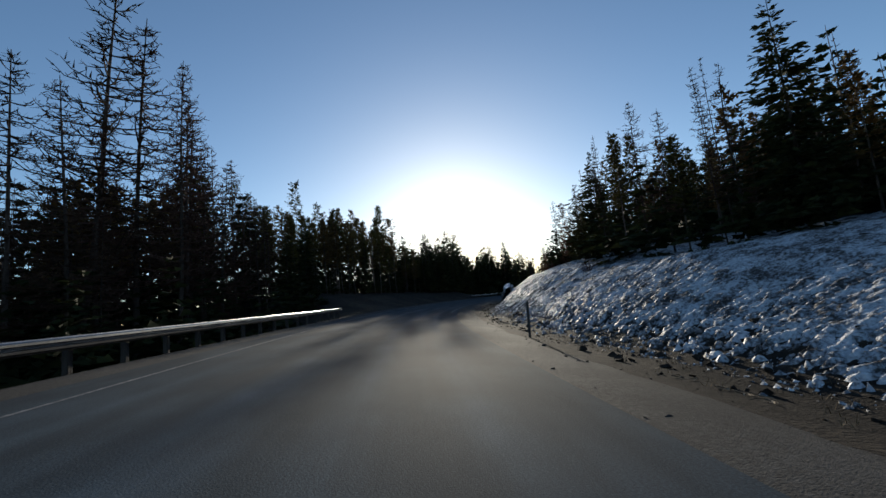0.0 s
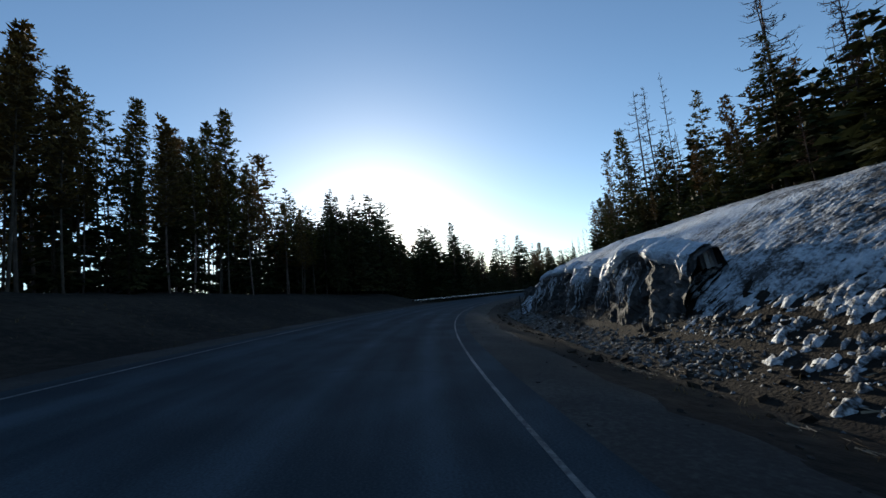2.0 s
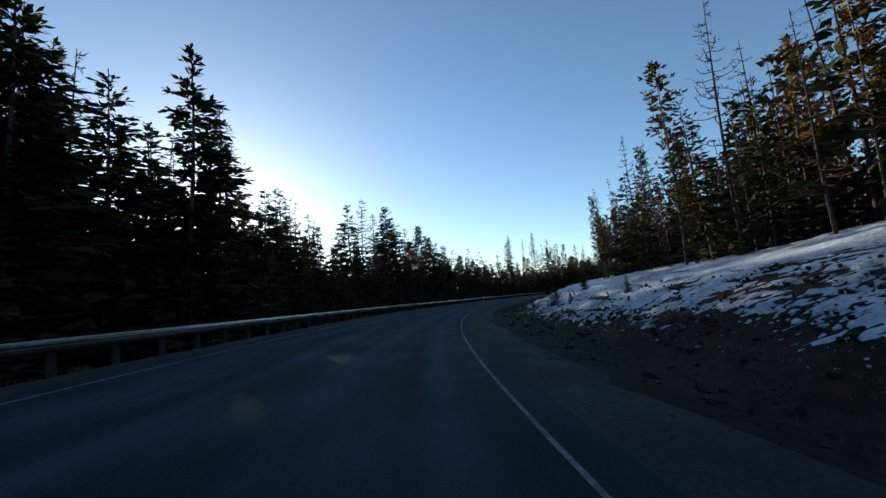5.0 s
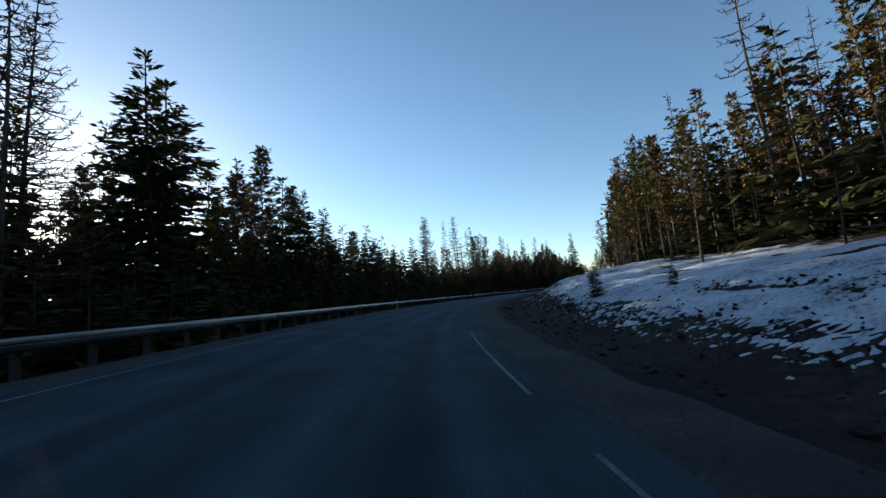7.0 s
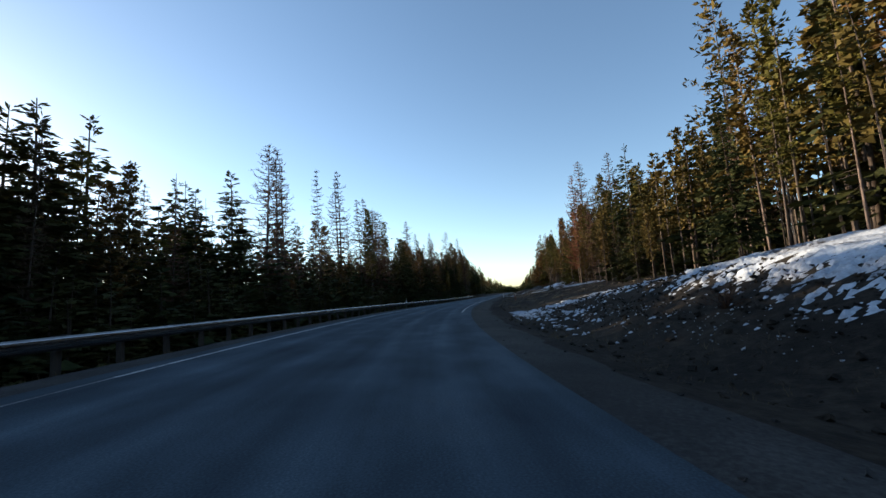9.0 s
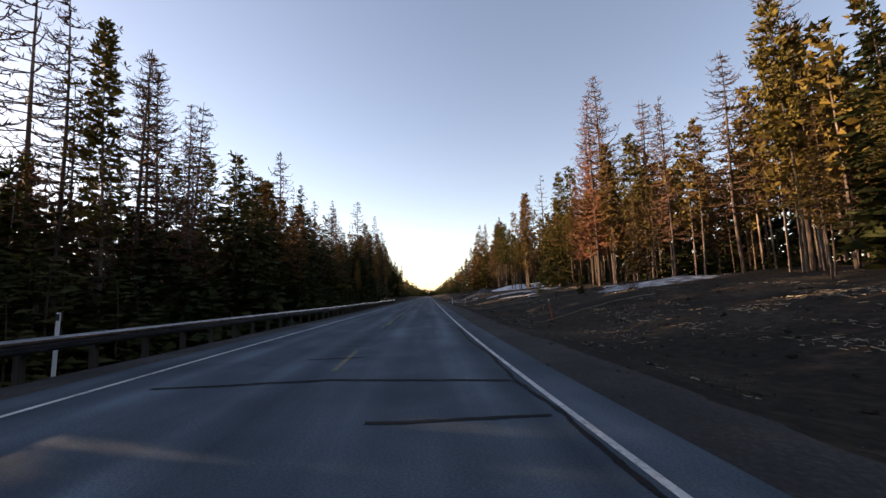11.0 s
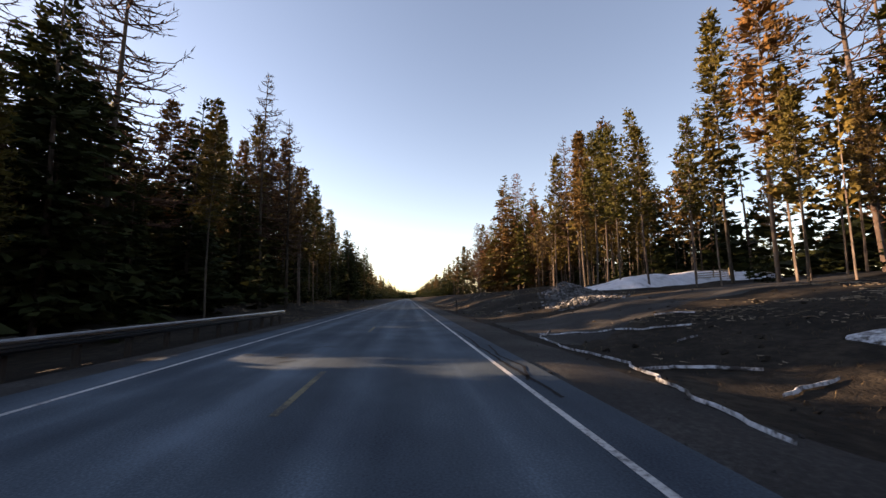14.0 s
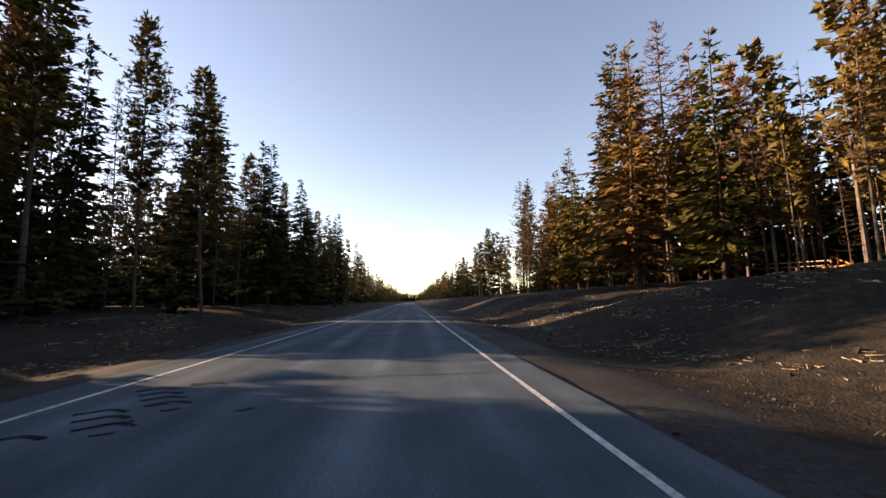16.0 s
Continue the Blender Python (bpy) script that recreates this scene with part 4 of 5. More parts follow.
# small firs rooted in the snowy bank
for s, d, h in ((104, 11.5, 1.1), (107, 13, 1.5), (110, 11, 0.9), (113, 12.4, 1.8), (117, 13.6, 1.3), (119, 11.2, 0.8), (96, 14, 1.4), (160, 12, 0.9),
                (166, 14.5, 1.3), (171, 12.5, 1.0), (176, 16, 1.7), (197, 13.5, 1.2), (205, 12.2, 2.4), (150, 13, 1.1), (230, 16, 1.5), (318, 17, 2.2), (337, 18, 1.6)):
    tree("fir", s, d, h, 1.7, fill=True)


def woods(name, label, seed, spots, kinds=("fir", "pine", "larch"), shares=(0.42, 0.4, 0.18), fine=0.35, bulk=1.6):
    """Back rows of trees, too many and too deep to count, joined by kind. spots: (count, s0, s1, d0, d1, h0, h1)."""
    for k, kind in enumerate(kinds):
        tm, cm = tree_meshes(kind, seed + 7 * k, fine, None, bulk)
        for me, nm in ((tm, "trunks"), (cm, "crowns")):
            if nm == "trunks" and fine < 0.35:
                continue
            base = np.array([v.co[:] for v in me.vertices])
            polys = [tuple(p.vertices) for p in me.polygons]
            rng = random.Random(seed + k)
            V, F, count = [], [], 0
            for n, s0, s1, d0, d1, h0, h1 in spots:
                for _ in range(round(n * shares[k])):
                    s, d = s0 + (s1 - s0) * rng.random() ** (1.3 if s1 - s0 > 300 else 1.0), rng.uniform(d0, d1)
                    h = rng.uniform(h0, h1) / 20
                    x, y, _z = place(s, d)
                    z = float(ground_z(s, d)) - 0.1
                    h = min(h, (canopy(s, d) - z) / 20)
                    if h < 0.08 or clearing(s, d) or in_sun_gap(s, d, 3.0 * h):
                        continue
                    a, w = rng.uniform(0, 6.28), rng.uniform(1.0, 1.4) * (1.5 if h < 0.45 else 1)
                    c, sn = math.cos(a) * h * w, math.sin(a) * h * w
                    V.append(np.stack([base[:, 0] * c - base[:, 1] * sn + x, base[:, 0] * sn + base[:, 1] * c + y, base[:, 2] * h + z], -1))
                    F += [tuple(q + count for q in p) for p in polys]
                    count += len(base)
            ob = new(name + "_" + kind + "_" + nm, mesh_from(nm, np.concatenate(V).tolist(), F, me.materials[0]))
            tagged(ob, label, "woods", kind="stuff")


woods("far_woods", "distant conifer wood lining the straight road", 300,
      [(190, 520, 1100, -16, -30, 12, 20), (190, 520, 1100, 20, 34, 12, 20)])
woods("back_woods", "deep shaded rows of conifers behind the roadside trees", 700,
      [(60, -10, 44, -30, -46, 14, 20), (75, 42, 126, -29, -46, 11, 18), (260, 120, 205, -26, -52, 13, 20), (60, 18, 50, -22, -34, 12, 17), (150, 200, 300, -28, -46, 14, 19), (130, 300, 392, -26, -42, 12, 18),
       (120, 0, 125, 30, 46, 9, 14), (150, 125, 300, 34, 52, 14, 20), (200, 300, 520, 36, 56, 14, 20)])
woods("pine_woods", "open rows of tall pines behind the roadside trees", 900,
      [(280, 392, 540, -26, -46, 13, 19), (330, 300, 500, 25, 40, 10, 18), (50, 215, 300, 22, 34, 10, 17)], ("pine",), (1.0,))
# several of these spots were added to block low sun from the road
woods("undergrowth", "dark young firs filling the ground under the tall trees", 800,
      [(100, -5, 48, -11, -30, 3, 7), (70, 50, 124, -18, -30, 1.5, 5), (290, 130, 300, -11, -32, 3, 7.5), (80, 235, 400, -13, -24, 6, 9), (130, 285, 400, -19, -34, 8, 13), (90, 235, 345, -11, -20, 3.5, 6), (50, 0, 125, 26, 34, 6, 10), (120, 395, 560, -20, -45, 7, 12), (170, 540, 1100, -14, -24, 4, 9), (170, 540, 1100, 18, 30, 4, 9), (200, 300, 394, -10, -30, 3, 7.5),
       (160, 5, 125, 16, 34, 2.5, 6), (130, 125, 300, 24, 44, 3, 7), (230, 300, 540, 32, 50, 3, 8), (60, 300, 540, 48, 60, 7, 12), (150, 395, 540, -19, -34, 4, 7), (60, 385, 440, -13, -20, 2, 4.5), (130, 395, 540, -34, -52, 3, 6), (120, 300, 394, -14, -32, 5, 10), (110, 190, 265, -14, -28, 6, 10), (90, 300, 540, 27, 36, 1.5, 4), (40, 125, 300, 45, 60, 7, 12)], ("fir",), (1.0,), 0.26, 1.7)

# close fir rows added to block low sun and fill gaps between trunks
SCREEN_ROWS = [(2, s, s + 2.4, d - 0.7, d + 0.7, h, h + 2.2) for d, h, s0, s1 in ((-12.6, 3.6, 134, 300), (-16.5, 6.0, 132, 300), (-21.5, 8.5, 132, 300), (-19.5, 9.5, 296, 404),
                                                                            (-25.5, 11.5, 296, 404), (-26.0, 10.5, 404, 548)) for s in range(s0, s1, 2)]
woods("thicket", "dense dark young conifers close behind the verge, added as a sun screen", 1200, SCREEN_ROWS, ("fir",), (1.0,), 0.38, 1.25)
woods("deep_woods", "dark depth of the conifer wood away from the road", 1000,
      [(90, -10, 36, -44, -80, 9, 15), (170, 150, 300, -44, -80, 9, 15), (170, 300, 420, -40, -80, 9, 15), (170, 410, 560, -44, -80, 9, 15),
       (90, 0, 125, 42, 62, 7, 12), (120, 125, 300, 50, 80, 8, 13), (200, 300, 560, 54, 85, 8, 13), (150, 1140, 1200, -35, 35, 12, 17), (60, 1210, 1300, -60, 60, 15, 19)], ("fir",), (1.0,), 0.2, 2.4)


# Snow
def rills(s, d):
    """Small ridges and clods drawn out down the slope; about -1 to 1."""
    n = fractal(s + 0.3 * d + 0.16 * fractal(s, d, 0.8, 2, 30), d * 0.5, 0.095, 2, 21)
    m = fractal(s - 0.15 * d, d * 0.8, 0.075, 2, 22)
    return 1.1 * n + 0.5 * m


def snow_cover(s, d):
    """Cover of the snow on the cut bank; bare where negative."""
    s, d = np.broadcast_arrays(np.asarray(s, float), np.asarray(d, float))
    lo = np.interp(s, [-30, 0, 20, 45, 57, 61, 64.5, 79, 82, 86, 90, 92, 93.5, 96, 98.5, 101, 108, 120, 160, 183, 200, 210, 220, 235, 262],
                   [9.4, 8.8, 8.6, 8.7, 8.8, 9.1, 11.2, 11.1, 9.3, 9.3, 10.0, 10.5, 9.7, 10.1, 10.9, 9.9, 9.6, 10.0, 10.3, 9.5, 10.5, 11.3, 11.4, 12.0, 13.2])
    up = np.clip((d - lo) / 1.8, -1, 1)
    amount = np.interp(s, [-30, 55, 66, 80, 86, 100, 140, 205, 235, 262], [0.62, 0.62, 0.75, 0.75, 0.62, 0.58, 0.7, 0.65, 0.55, 0.0])
    big = np.interp(s, [0, 55, 66, 78, 83, 140], [0.22, 0.22, 0.4, 0.4, 0.25, 0.26])
    cover = up * amount + big * fractal(s, d, 6, 3, 7) + 0.22 * fractal(s, d, 0.5, 3, 8)
    rough = np.interp(s, [-30, 56, 66, 78, 82, 130, 150, 230], [0.66, 0.66, 0.15, 0.15, 0.6, 0.55, 0.5, 0.5])
    cover = cover + rough * rills(s, d) * np.clip(1.3 - (d - lo) / 9, 0.2, 1)
    cover = cover + 0.5 * fractal(s, d, 0.2, 2, 9) * np.clip(1 - (d - lo) / 2.4, 0, 1)
    cover = cover - np.clip((d - 20) / 12, 0, 1.4)
    return np.where((s > 268) | (s < -40), -1, cover)


def snow_z(s, d):
    c = snow_cover(s, d)
    t = np.clip(c, 0, 0.5) / 0.5
    rough = np.interp(s, [-30, 56, 66, 78, 82, 130, 150, 230], [0.9, 0.9, 0.3, 0.3, 0.9, 0.8, 0.8, 0.8])
    clod = rough * (0.065 * rills(s, d) + 0.05 * fractal(s, d, 0.13, 2, 10)) + 0.06 * fractal(s, d, 1.8, 3, 11)
    clod = clod + np.interp(s, [125, 140], [0, 0.15]) * fractal(s * 0.1, d + 0.03 * s, 0.75, 2, 15)
    return ground_z(s, d) - 0.06 + t * (0.13 + clod)


for s0, s1, d0, d1, ds, dd in ((-8, 40, 7.0, 12.5, 0.055, 0.075), (-8, 40, 12.3, 13.6, 0.08, 0.12), (39.95, 64, 7.0, 13.5, 0.05, 0.075), (-8, 64, 13.3, 16.6, 0.12, 0.15), (63.95, 94, 8.0, 12.5, 0.06, 0.09), (63.95, 94, 12.3, 16.6, 0.12, 0.16), (93.95, 116, 8.0, 12.5, 0.07, 0.11), (93.95, 116, 12.3, 16.6, 0.12, 0.16), (115.95, 130, 7.0, 16.6, 0.11, 0.16), (-8, 130, 15.5, 32, 0.4, 0.4), (129.9, 270, 7.4, 15, 0.11, 0.13), (129.9, 270, 14.4, 32, 0.4, 0.4)):
    snow = new("snow_bank", sheet("snow_bank", np.arange(s0, s1, ds), np.arange(d0, d1, dd), snow_z, M_CRUST if s0 > 120 or 60 < s0 < 85 else M_SNOW, lambda s, d: snow_cover(s, d) > 0))
    tagged(snow, "crusted old snow with dirt showing through on the roadside cut bank", "snow", kind="stuff")


PATCHES = [(354, 17.5, 2.7, 6.0), (340, 15.7, 1.4, 3.2), (331.5, 15.7, 1.2, 0.6), (347, 22.5, 3.5, 1.0), (412, 27, 3, 1.2), (313.2, 21.5, 2.6, 6.0), (362, 11.5, 1.2, 0.6),
           (436, 28, 5, 0.8), (345, 19, 1.5, 1.5), (322, 22, 2, 0.5)]


def patch_cover(s, d):
    c = np.full(np.broadcast(s, d).shape, -1.0)
    wob = 0.55 * fractal(s, d, 2.6, 4, 12)
    for ps, pd, a, b in PATCHES:
        c = np.maximum(c, 1 - np.hypot((s - ps) / a, (d - pd + 0.12 * (s - ps)) / b) + wob)
    return c


patch = new("snow_patches", sheet("snow_patches", np.arange(292, 445, 0.3), np.arange(8.5, 44, 0.25),
            lambda s, d: ground_z(s, d) - 0.04 + 0.13 * np.clip(patch_cover(s, d) * 3, 0, 1) + 0.02 * fractal(s, d, 0.8, 2, 14), M_SNOW, lambda s, d: patch_cover(s, d) > 0))
tagged(patch, "melting patches of old snow on the brown roadside slope", "snow", kind="stuff")


# Rock cut and rubble at the foot of the bank
def rock_mesh(seed, size, lumps=0.35):
    rng = random.Random(seed)
    bm = bmesh.new()
    bmesh.ops.create_icosphere(bm, subdivisions=3, radius=1.0)
    off = Vector((rng.uniform(0, 50), rng.uniform(0, 50), rng.uniform(0, 50)))
    planes = [(Vector((rng.gauss(0, 1), rng.gauss(0, 1), rng.gauss(0, 0.6))).normalized(), rng.uniform(0.5, 0.85)) for _ in range(9)]
    for v in bm.verts:
        p = v.co.copy()
        for n, k in planes:
            over = p.dot(n) - k
            if over > 0:
                p -= n * over * 0.9
        p *= 1 + lumps * 0.8 * noise.noise(p * 2.6 + off) + lumps * 0.45 * noise.noise(p * 7 + off)
        v.co = Vector((p.x * size[0], p.y * size[1], p.z * size[2]))
    me = bpy.data.meshes.new("rock")
    bm.to_mesh(me)
    bm.free()
    me.materials.append(M_ROCK)
    return me


CUT = (61.5, 83.0)


def cut_ends(s):
    return np.clip(np.minimum(s - CUT[0], CUT[1] - s) / 3.5, 0, 1) ** 0.7


def cut_face(s, v):
    """Rock face of the cut: across and up at station s, v from foot (0) through the brow (0.7) back into the slope (1)."""
    e = cut_ends(s)
    joint = np.abs(fractal(s, v * 0.8, 1.7, 3, 71)) * 0.75 + np.abs(fractal(s + 4 * v, v * 3, 0.55, 3, 72)) * 0.3
    foot = 9.25 + 0.35 * fractal(s, 0, 5, 2, 73)
    across = foot + np.interp(v, [0, 0.35, 0.7, 0.8, 1], [0, 0.3, 0.85, 1.4, 2.6]) + joint * np.interp(v, [0, 0.1, 0.65, 0.85, 1], [0.4, 1, 1, 0.4, 0]) - 0.35
    low = ground_z(s, foot) - 0.35
    high = ground_z(s, foot + 2.4) + 0.25 * e + 0.25 * fractal(s, 1, 3, 2, 74) * e
    up = low + (high - low) * np.interp(v, [0, 0.7, 0.8, 1], [0, 0.9, 1.0, 1.02])
    up = np.where(v > 0.85, np.minimum(up, ground_z(s, across) - 0.1 * (v > 0.95)), up)
    return across, up + 0.08 * fractal(s * 1.3, v * 5, 0.6, 2, 75) * (v < 0.9)


def strip(name, ss, vs, fun, mat):
    S, W = np.meshgrid(ss, vs, indexing="ij")
    A, Z = fun(S, W)
    X, Y, _ = place(S, A)
    n = len(vs)
    i, j = np.meshgrid(np.arange(len(ss) - 1), np.arange(n - 1), indexing="ij")
    q = (i * n + j).ravel()
    return mesh_from(name, np.stack([X, Y, Z], -1).reshape(-1, 3).tolist(), np.stack([q, q + n, q + n + 1, q + 1], -1).tolist(), mat)


rock = new("rock_cut", strip("rock_cut", np.arange(CUT[0], CUT[1], 0.16), np.linspace(0, 1, 26), cut_face, M_ROCK))
tagged(rock, "dark fractured rock face of the road cut with icicles", "rock face", kind="structure")


def cap(s, v):
    """Snow lying over the brow of the rock with a ragged lip."""
    edge = np.clip(0.66 + 0.15 * fractal(s, 5, 1.3, 3, 76) + 0.26 * fractal(s, 6, 4, 2, 77), 0.26, 0.95)
    w = edge + (1 - edge) * v
    a, z = cut_face(s, w)
    a2 = a - 0.12 * np.interp(v, [0, 0.06, 0.3, 1], [0, 1, 0.6, 0])
    thick = np.interp(v, [0, 0.06, 0.2, 0.75, 1], [0.0, 0.1, 0.2, 0.22, -0.05]) * np.clip(cut_ends(s) * 1.5, 0.2, 1)
    return a2, z + thick + 0.07 * fractal(s, a, 0.35, 3, 78)


cap_snow = new("snow_cap", strip("snow_cap", np.arange(CUT[0] + 0.3, CUT[1] - 0.3, 0.1), np.linspace(0, 1, 24), cap, M_CRUST))
tagged(cap_snow, "ragged crusted snow cap lying over the brow of the rock", "snow", kind="stuff")


def icicles():
    """Ragged streaks of ice hanging down the rock face."""
    rng = random.Random(44)
    V, F = [], []
    for _ in range(24):
        s0 = rng.uniform(CUT[0] + 3, CUT[1] - 2)
        for _k in range(rng.randint(3, 8)):
            s, top = s0 + rng.gauss(0, 0.4), rng.uniform(0.5, 0.68)
            end = top - rng.uniform(0.12, 0.5)
            pts, radii = [], []
            for m in range(7):
                v = top + (end - top) * m / 6
                a, z = cut_face(np.array(s), np.array(v))
                x, y, _z = place(s + rng.uniform(-0.08, 0.08), float(a) - 0.015)
                pts.append(Vector((float(x), float(y), float(z))))
                radii.append(rng.uniform(0.015, 0.075) * (1 - m / 7.5))
            tube(V, F, pts, radii, 5)
    ob = new("icicles", mesh_from("icicles", V, F, M_SNOW))
    tagged(ob, "ragged icicles hanging down the dark rock face", "ice", kind="stuff")


icicles()
rock_rng = random.Random(41)
ROCKS = [rock_mesh(60 + i, (0.75, 1.0, 1.0)) for i in range(6)]
for k in range(7):
    s = 63 + k * 3.4 + rock_rng.uniform(-1, 1)
    e = 9.4 + rock_rng.uniform(-0.6, 0.3)
    x, y, _ = place(s, e)
    ob = new("boulder", ROCKS[k % 6])
    w, h = rock_rng.uniform(0.13, 0.28), rock_rng.uniform(0.1, 0.24)
    ob.matrix_basis = (Matrix.Translation((x, y, float(ground_z(s, e)) + h * 0.2)) @ pose(0, 0, 0, rock_rng.uniform(-12, 12), rock_rng.uniform(-12, 12), rock_rng.uniform(0, 360))
                       @ Matrix.Diagonal((w, w, h, 1)))
    tagged(ob, "fallen dark angular boulder at the foot of the rock face", "boulder", "boulders of the cut bank")


# a knob of rock sticks out of the snow further on
for s, e, w, h in ((91.2, 10.4, 0.6, 0.5), (92.4, 10.3, 0.45, 0.4), (90.2, 10.6, 0.4, 0.4), (98.0, 10.1, 0.62, 0.7), (99.3, 10.2, 0.5, 0.6), (96.9, 10.4, 0.45, 0.6)):
    x, y, _ = place(s, e)
    ob = new("rock_knob", ROCKS[int(s) % 6])
    ob.matrix_basis = Matrix.Translation((x, y, float(ground_z(s, e)) + 0.15)) @ pose(0, 0, 0, 8, 5, s * 40) @ Matrix.Diagonal((w, w, h, 1))
    tagged(ob, "dark rock knob sticking out of the snowy bank", "rock", "rock knobs of the bank")


def chunk(V, F, centre, r, rng, flat=0.6):
    """One angular lump: a tumbled box with every corner pushed about."""
    b = len(V)
    turn = pose(0, 0, 0, rng.uniform(-35, 35), rng.uniform(-35, 35), rng.uniform(0, 360)).to_3x3()
    for k in range(8):
        p = Vector(((1 if k & 1 else -1) * rng.uniform(0.35, 1.0), (1 if k & 2 else -1) * rng.uniform(0.3, 0.9), (1 if k & 4 else -1) * rng.uniform(0.3, 0.9) * flat))
        p = turn @ p * r
        V.append((centre[0] + p.x, centre[1] + p.y, centre[2] + p.z))
    F.extend([(b, b + 2, b + 3, b + 1), (b + 4, b + 5, b + 7, b + 6), (b, b + 1, b + 5, b + 4), (b + 2, b + 6, b + 7, b + 3), (b, b + 4, b + 6, b + 2), (b + 1, b + 3, b + 7, b + 5)])


def scatter(name, count, s0, s1, d0, d1, size0, size1, mat, seed, label, category, sink=0.3):
    """Loose stones or clods, joined."""
    rng = random.Random(seed)
    V, F = [], []
    for _ in range(count):
        s, d = rng.uniform(s0, s1), rng.uniform(d0, d1)
        x, y, _z = place(s, d)
        z = float(ground_z(s, d))
        r = size0 + (size1 - size0) * rng.random() ** 3
        chunk(V, F, (x, y, z + r * (0.6 - sink) * 0.5), r, rng)
    ob = new(name, mesh_from(name, V, F, mat))
    tagged(ob, label, category, kind="stuff")


scatter("rubble", 9500, 58, 91, 7.6, 9.5, 0.014, 0.075, M_RUBBLE, 1, "broken rock rubble at the foot of the cut", "rubble")
scatter("dirt_clods", 2600, -5, 260, 6.6, 10.5, 0.03, 0.16, M_GROUND, 2, "dark clods of soil along the ditch", "soil")
scatter("snow_crumbs", 3000, -5, 62, 7.9, 9.6, 0.015, 0.06, M_SNOW, 6, "crumbs of old snow fallen to the foot of the bank", "snow")
scatter("snow_crumbs", 2200, 130, 250, 9.2, 11.2, 0.015, 0.06, M_SNOW, 16, "crumbs of old snow fallen to the foot of the bank", "snow")
scatter("dirt_specks", 2600, 130, 262, 10, 14, 0.04, 0.1, M_GROUND, 17, "dark clods of soil sticking out of the thin snow", "soil", -1.0)
scatter("loose_stones", 1800, -5, 300, 4.3, 7.2, 0.015, 0.06, M_GRAVEL, 3, "loose gravel stones on the shoulder", "gravel")
scatter("loose_stones", 1500, 270, 440, 4.2, 7.5, 0.015, 0.06, M_GRAVEL, 4, "loose gravel stones on the shoulder", "gravel")
scatter("dirt_clods", 1600, 270, 440, 7, 20, 0.03, 0.14, M_GROUND, 5, "dark clods of soil on the slope", "soil")


# heap of ploughed snow: middle, half length and half width along the road and across
PILE = (390.6, 16.6)


def pile_shape(s, d):
    """Along the heap (-1 to 1) and across it."""
    u = ((s - PILE[0]) * 10.4 + (d - PILE[1]) * 2.9) / (10.4 ** 2 + 2.9 ** 2)
    w = ((d - PILE[1]) * 10.4 - (s - PILE[0]) * 2.9) / math.hypot(10.4, 2.9) / 2.2
    return u, w


def pile_hill(s, d):
    u, w = pile_shape(s, d)
    ends = np.clip((1.05 - np.abs(u)) * 2.2, 0, 1) * (0.75 + 0.35 * u)
    return 1.0 * ends * np.exp(-1.6 * w * w) * (0.85 + 0.35 * fractal(s, d, 2.6, 2, 41))


def snow_pile():
    """Ploughed heap of dirty snow blocks by the driveway."""
    rng = random.Random(8)
    V, F = [], []
    for _ in range(2600):
        u, w = rng.uniform(-1, 1), max(-1.3, min(1.3, rng.gauss(0, 0.55)))
        s, d = PILE[0] + u * 10.4 - w * 0.6, PILE[1] + u * 2.9 + w * 2.1
        x, y, _z = place(s, d)
        z = float(ground_z(s, d)) + float(pile_hill(s, d)) * rng.uniform(0.8, 1.02) - 0.03
        chunk(V, F, (x, y, z), rng.uniform(0.05, 0.19), rng, 0.6)
    ob = new("snow_pile", mesh_from("snow_pile", V, F, M_DIRTSNOW))
    tagged(ob, "ploughed heap of dirty grey snow blocks beside the driveway", "snow", kind="stuff")

    def z(s, d):
        return ground_z(s, d) - 0.14 + pile_hill(s, d) + 0.14 * fractal(s, d, 0.6, 4, 40)
    core = new("snow_pile", sheet("snow_pile_core", np.arange(378, 403, 0.25), np.arange(9, 24, 0.25), z, M_DIRTSNOW, lambda s, d: (z(s, d) > ground_z(s, d)) & (pile_hill(s, d) > 0.05)))
    tagged(core, "ploughed heap of dirty grey snow blocks beside the driveway", "snow", kind="stuff")


M_DIRTSNOW = material("dirty_snow", [(0.36, (0.03, 0.028, 0.026)), (0.5, (0.085, 0.083, 0.082)), (0.6, (0.25, 0.25, 0.255)), (0.72, (0.45, 0.45, 0.47))], scale=4, rough=0.75, bump=0.8, bump_scale=9, coarse=0.3)
snow_pile()


def drift_height(s, d):
    """Long smooth drift of snow beside the gate."""
    u = s - np.interp(d, [20, 24.5, 29, 32.6, 48], [394.2, 392.8, 394.6, 396.2, 401])
    rise = np.clip(u / 3.2, -0.2, 1)
    fall = np.clip(1 - (u - 5) / 7, 0, 1)
    return (1.25 * np.sin(np.clip(rise, 0, 1) * 1.57) * fall + np.minimum(rise, 0)) * np.clip((d - 19.5) / 6, 0, 1) - 0.05 + 0.07 * fractal(s, d, 1.4, 3, 43)


drift = new("snow_drift", sheet("snow_drift", np.arange(391, 412, 0.3), np.arange(19, 48, 0.3), lambda s, d: ground_z(s, d) + drift_height(s, d), M_DRIFT, lambda s, d: drift_height(s, d) > -0.02))
tagged(drift, "long smooth drift of pale snow beside the wooden gate", "snow", kind="stuff")


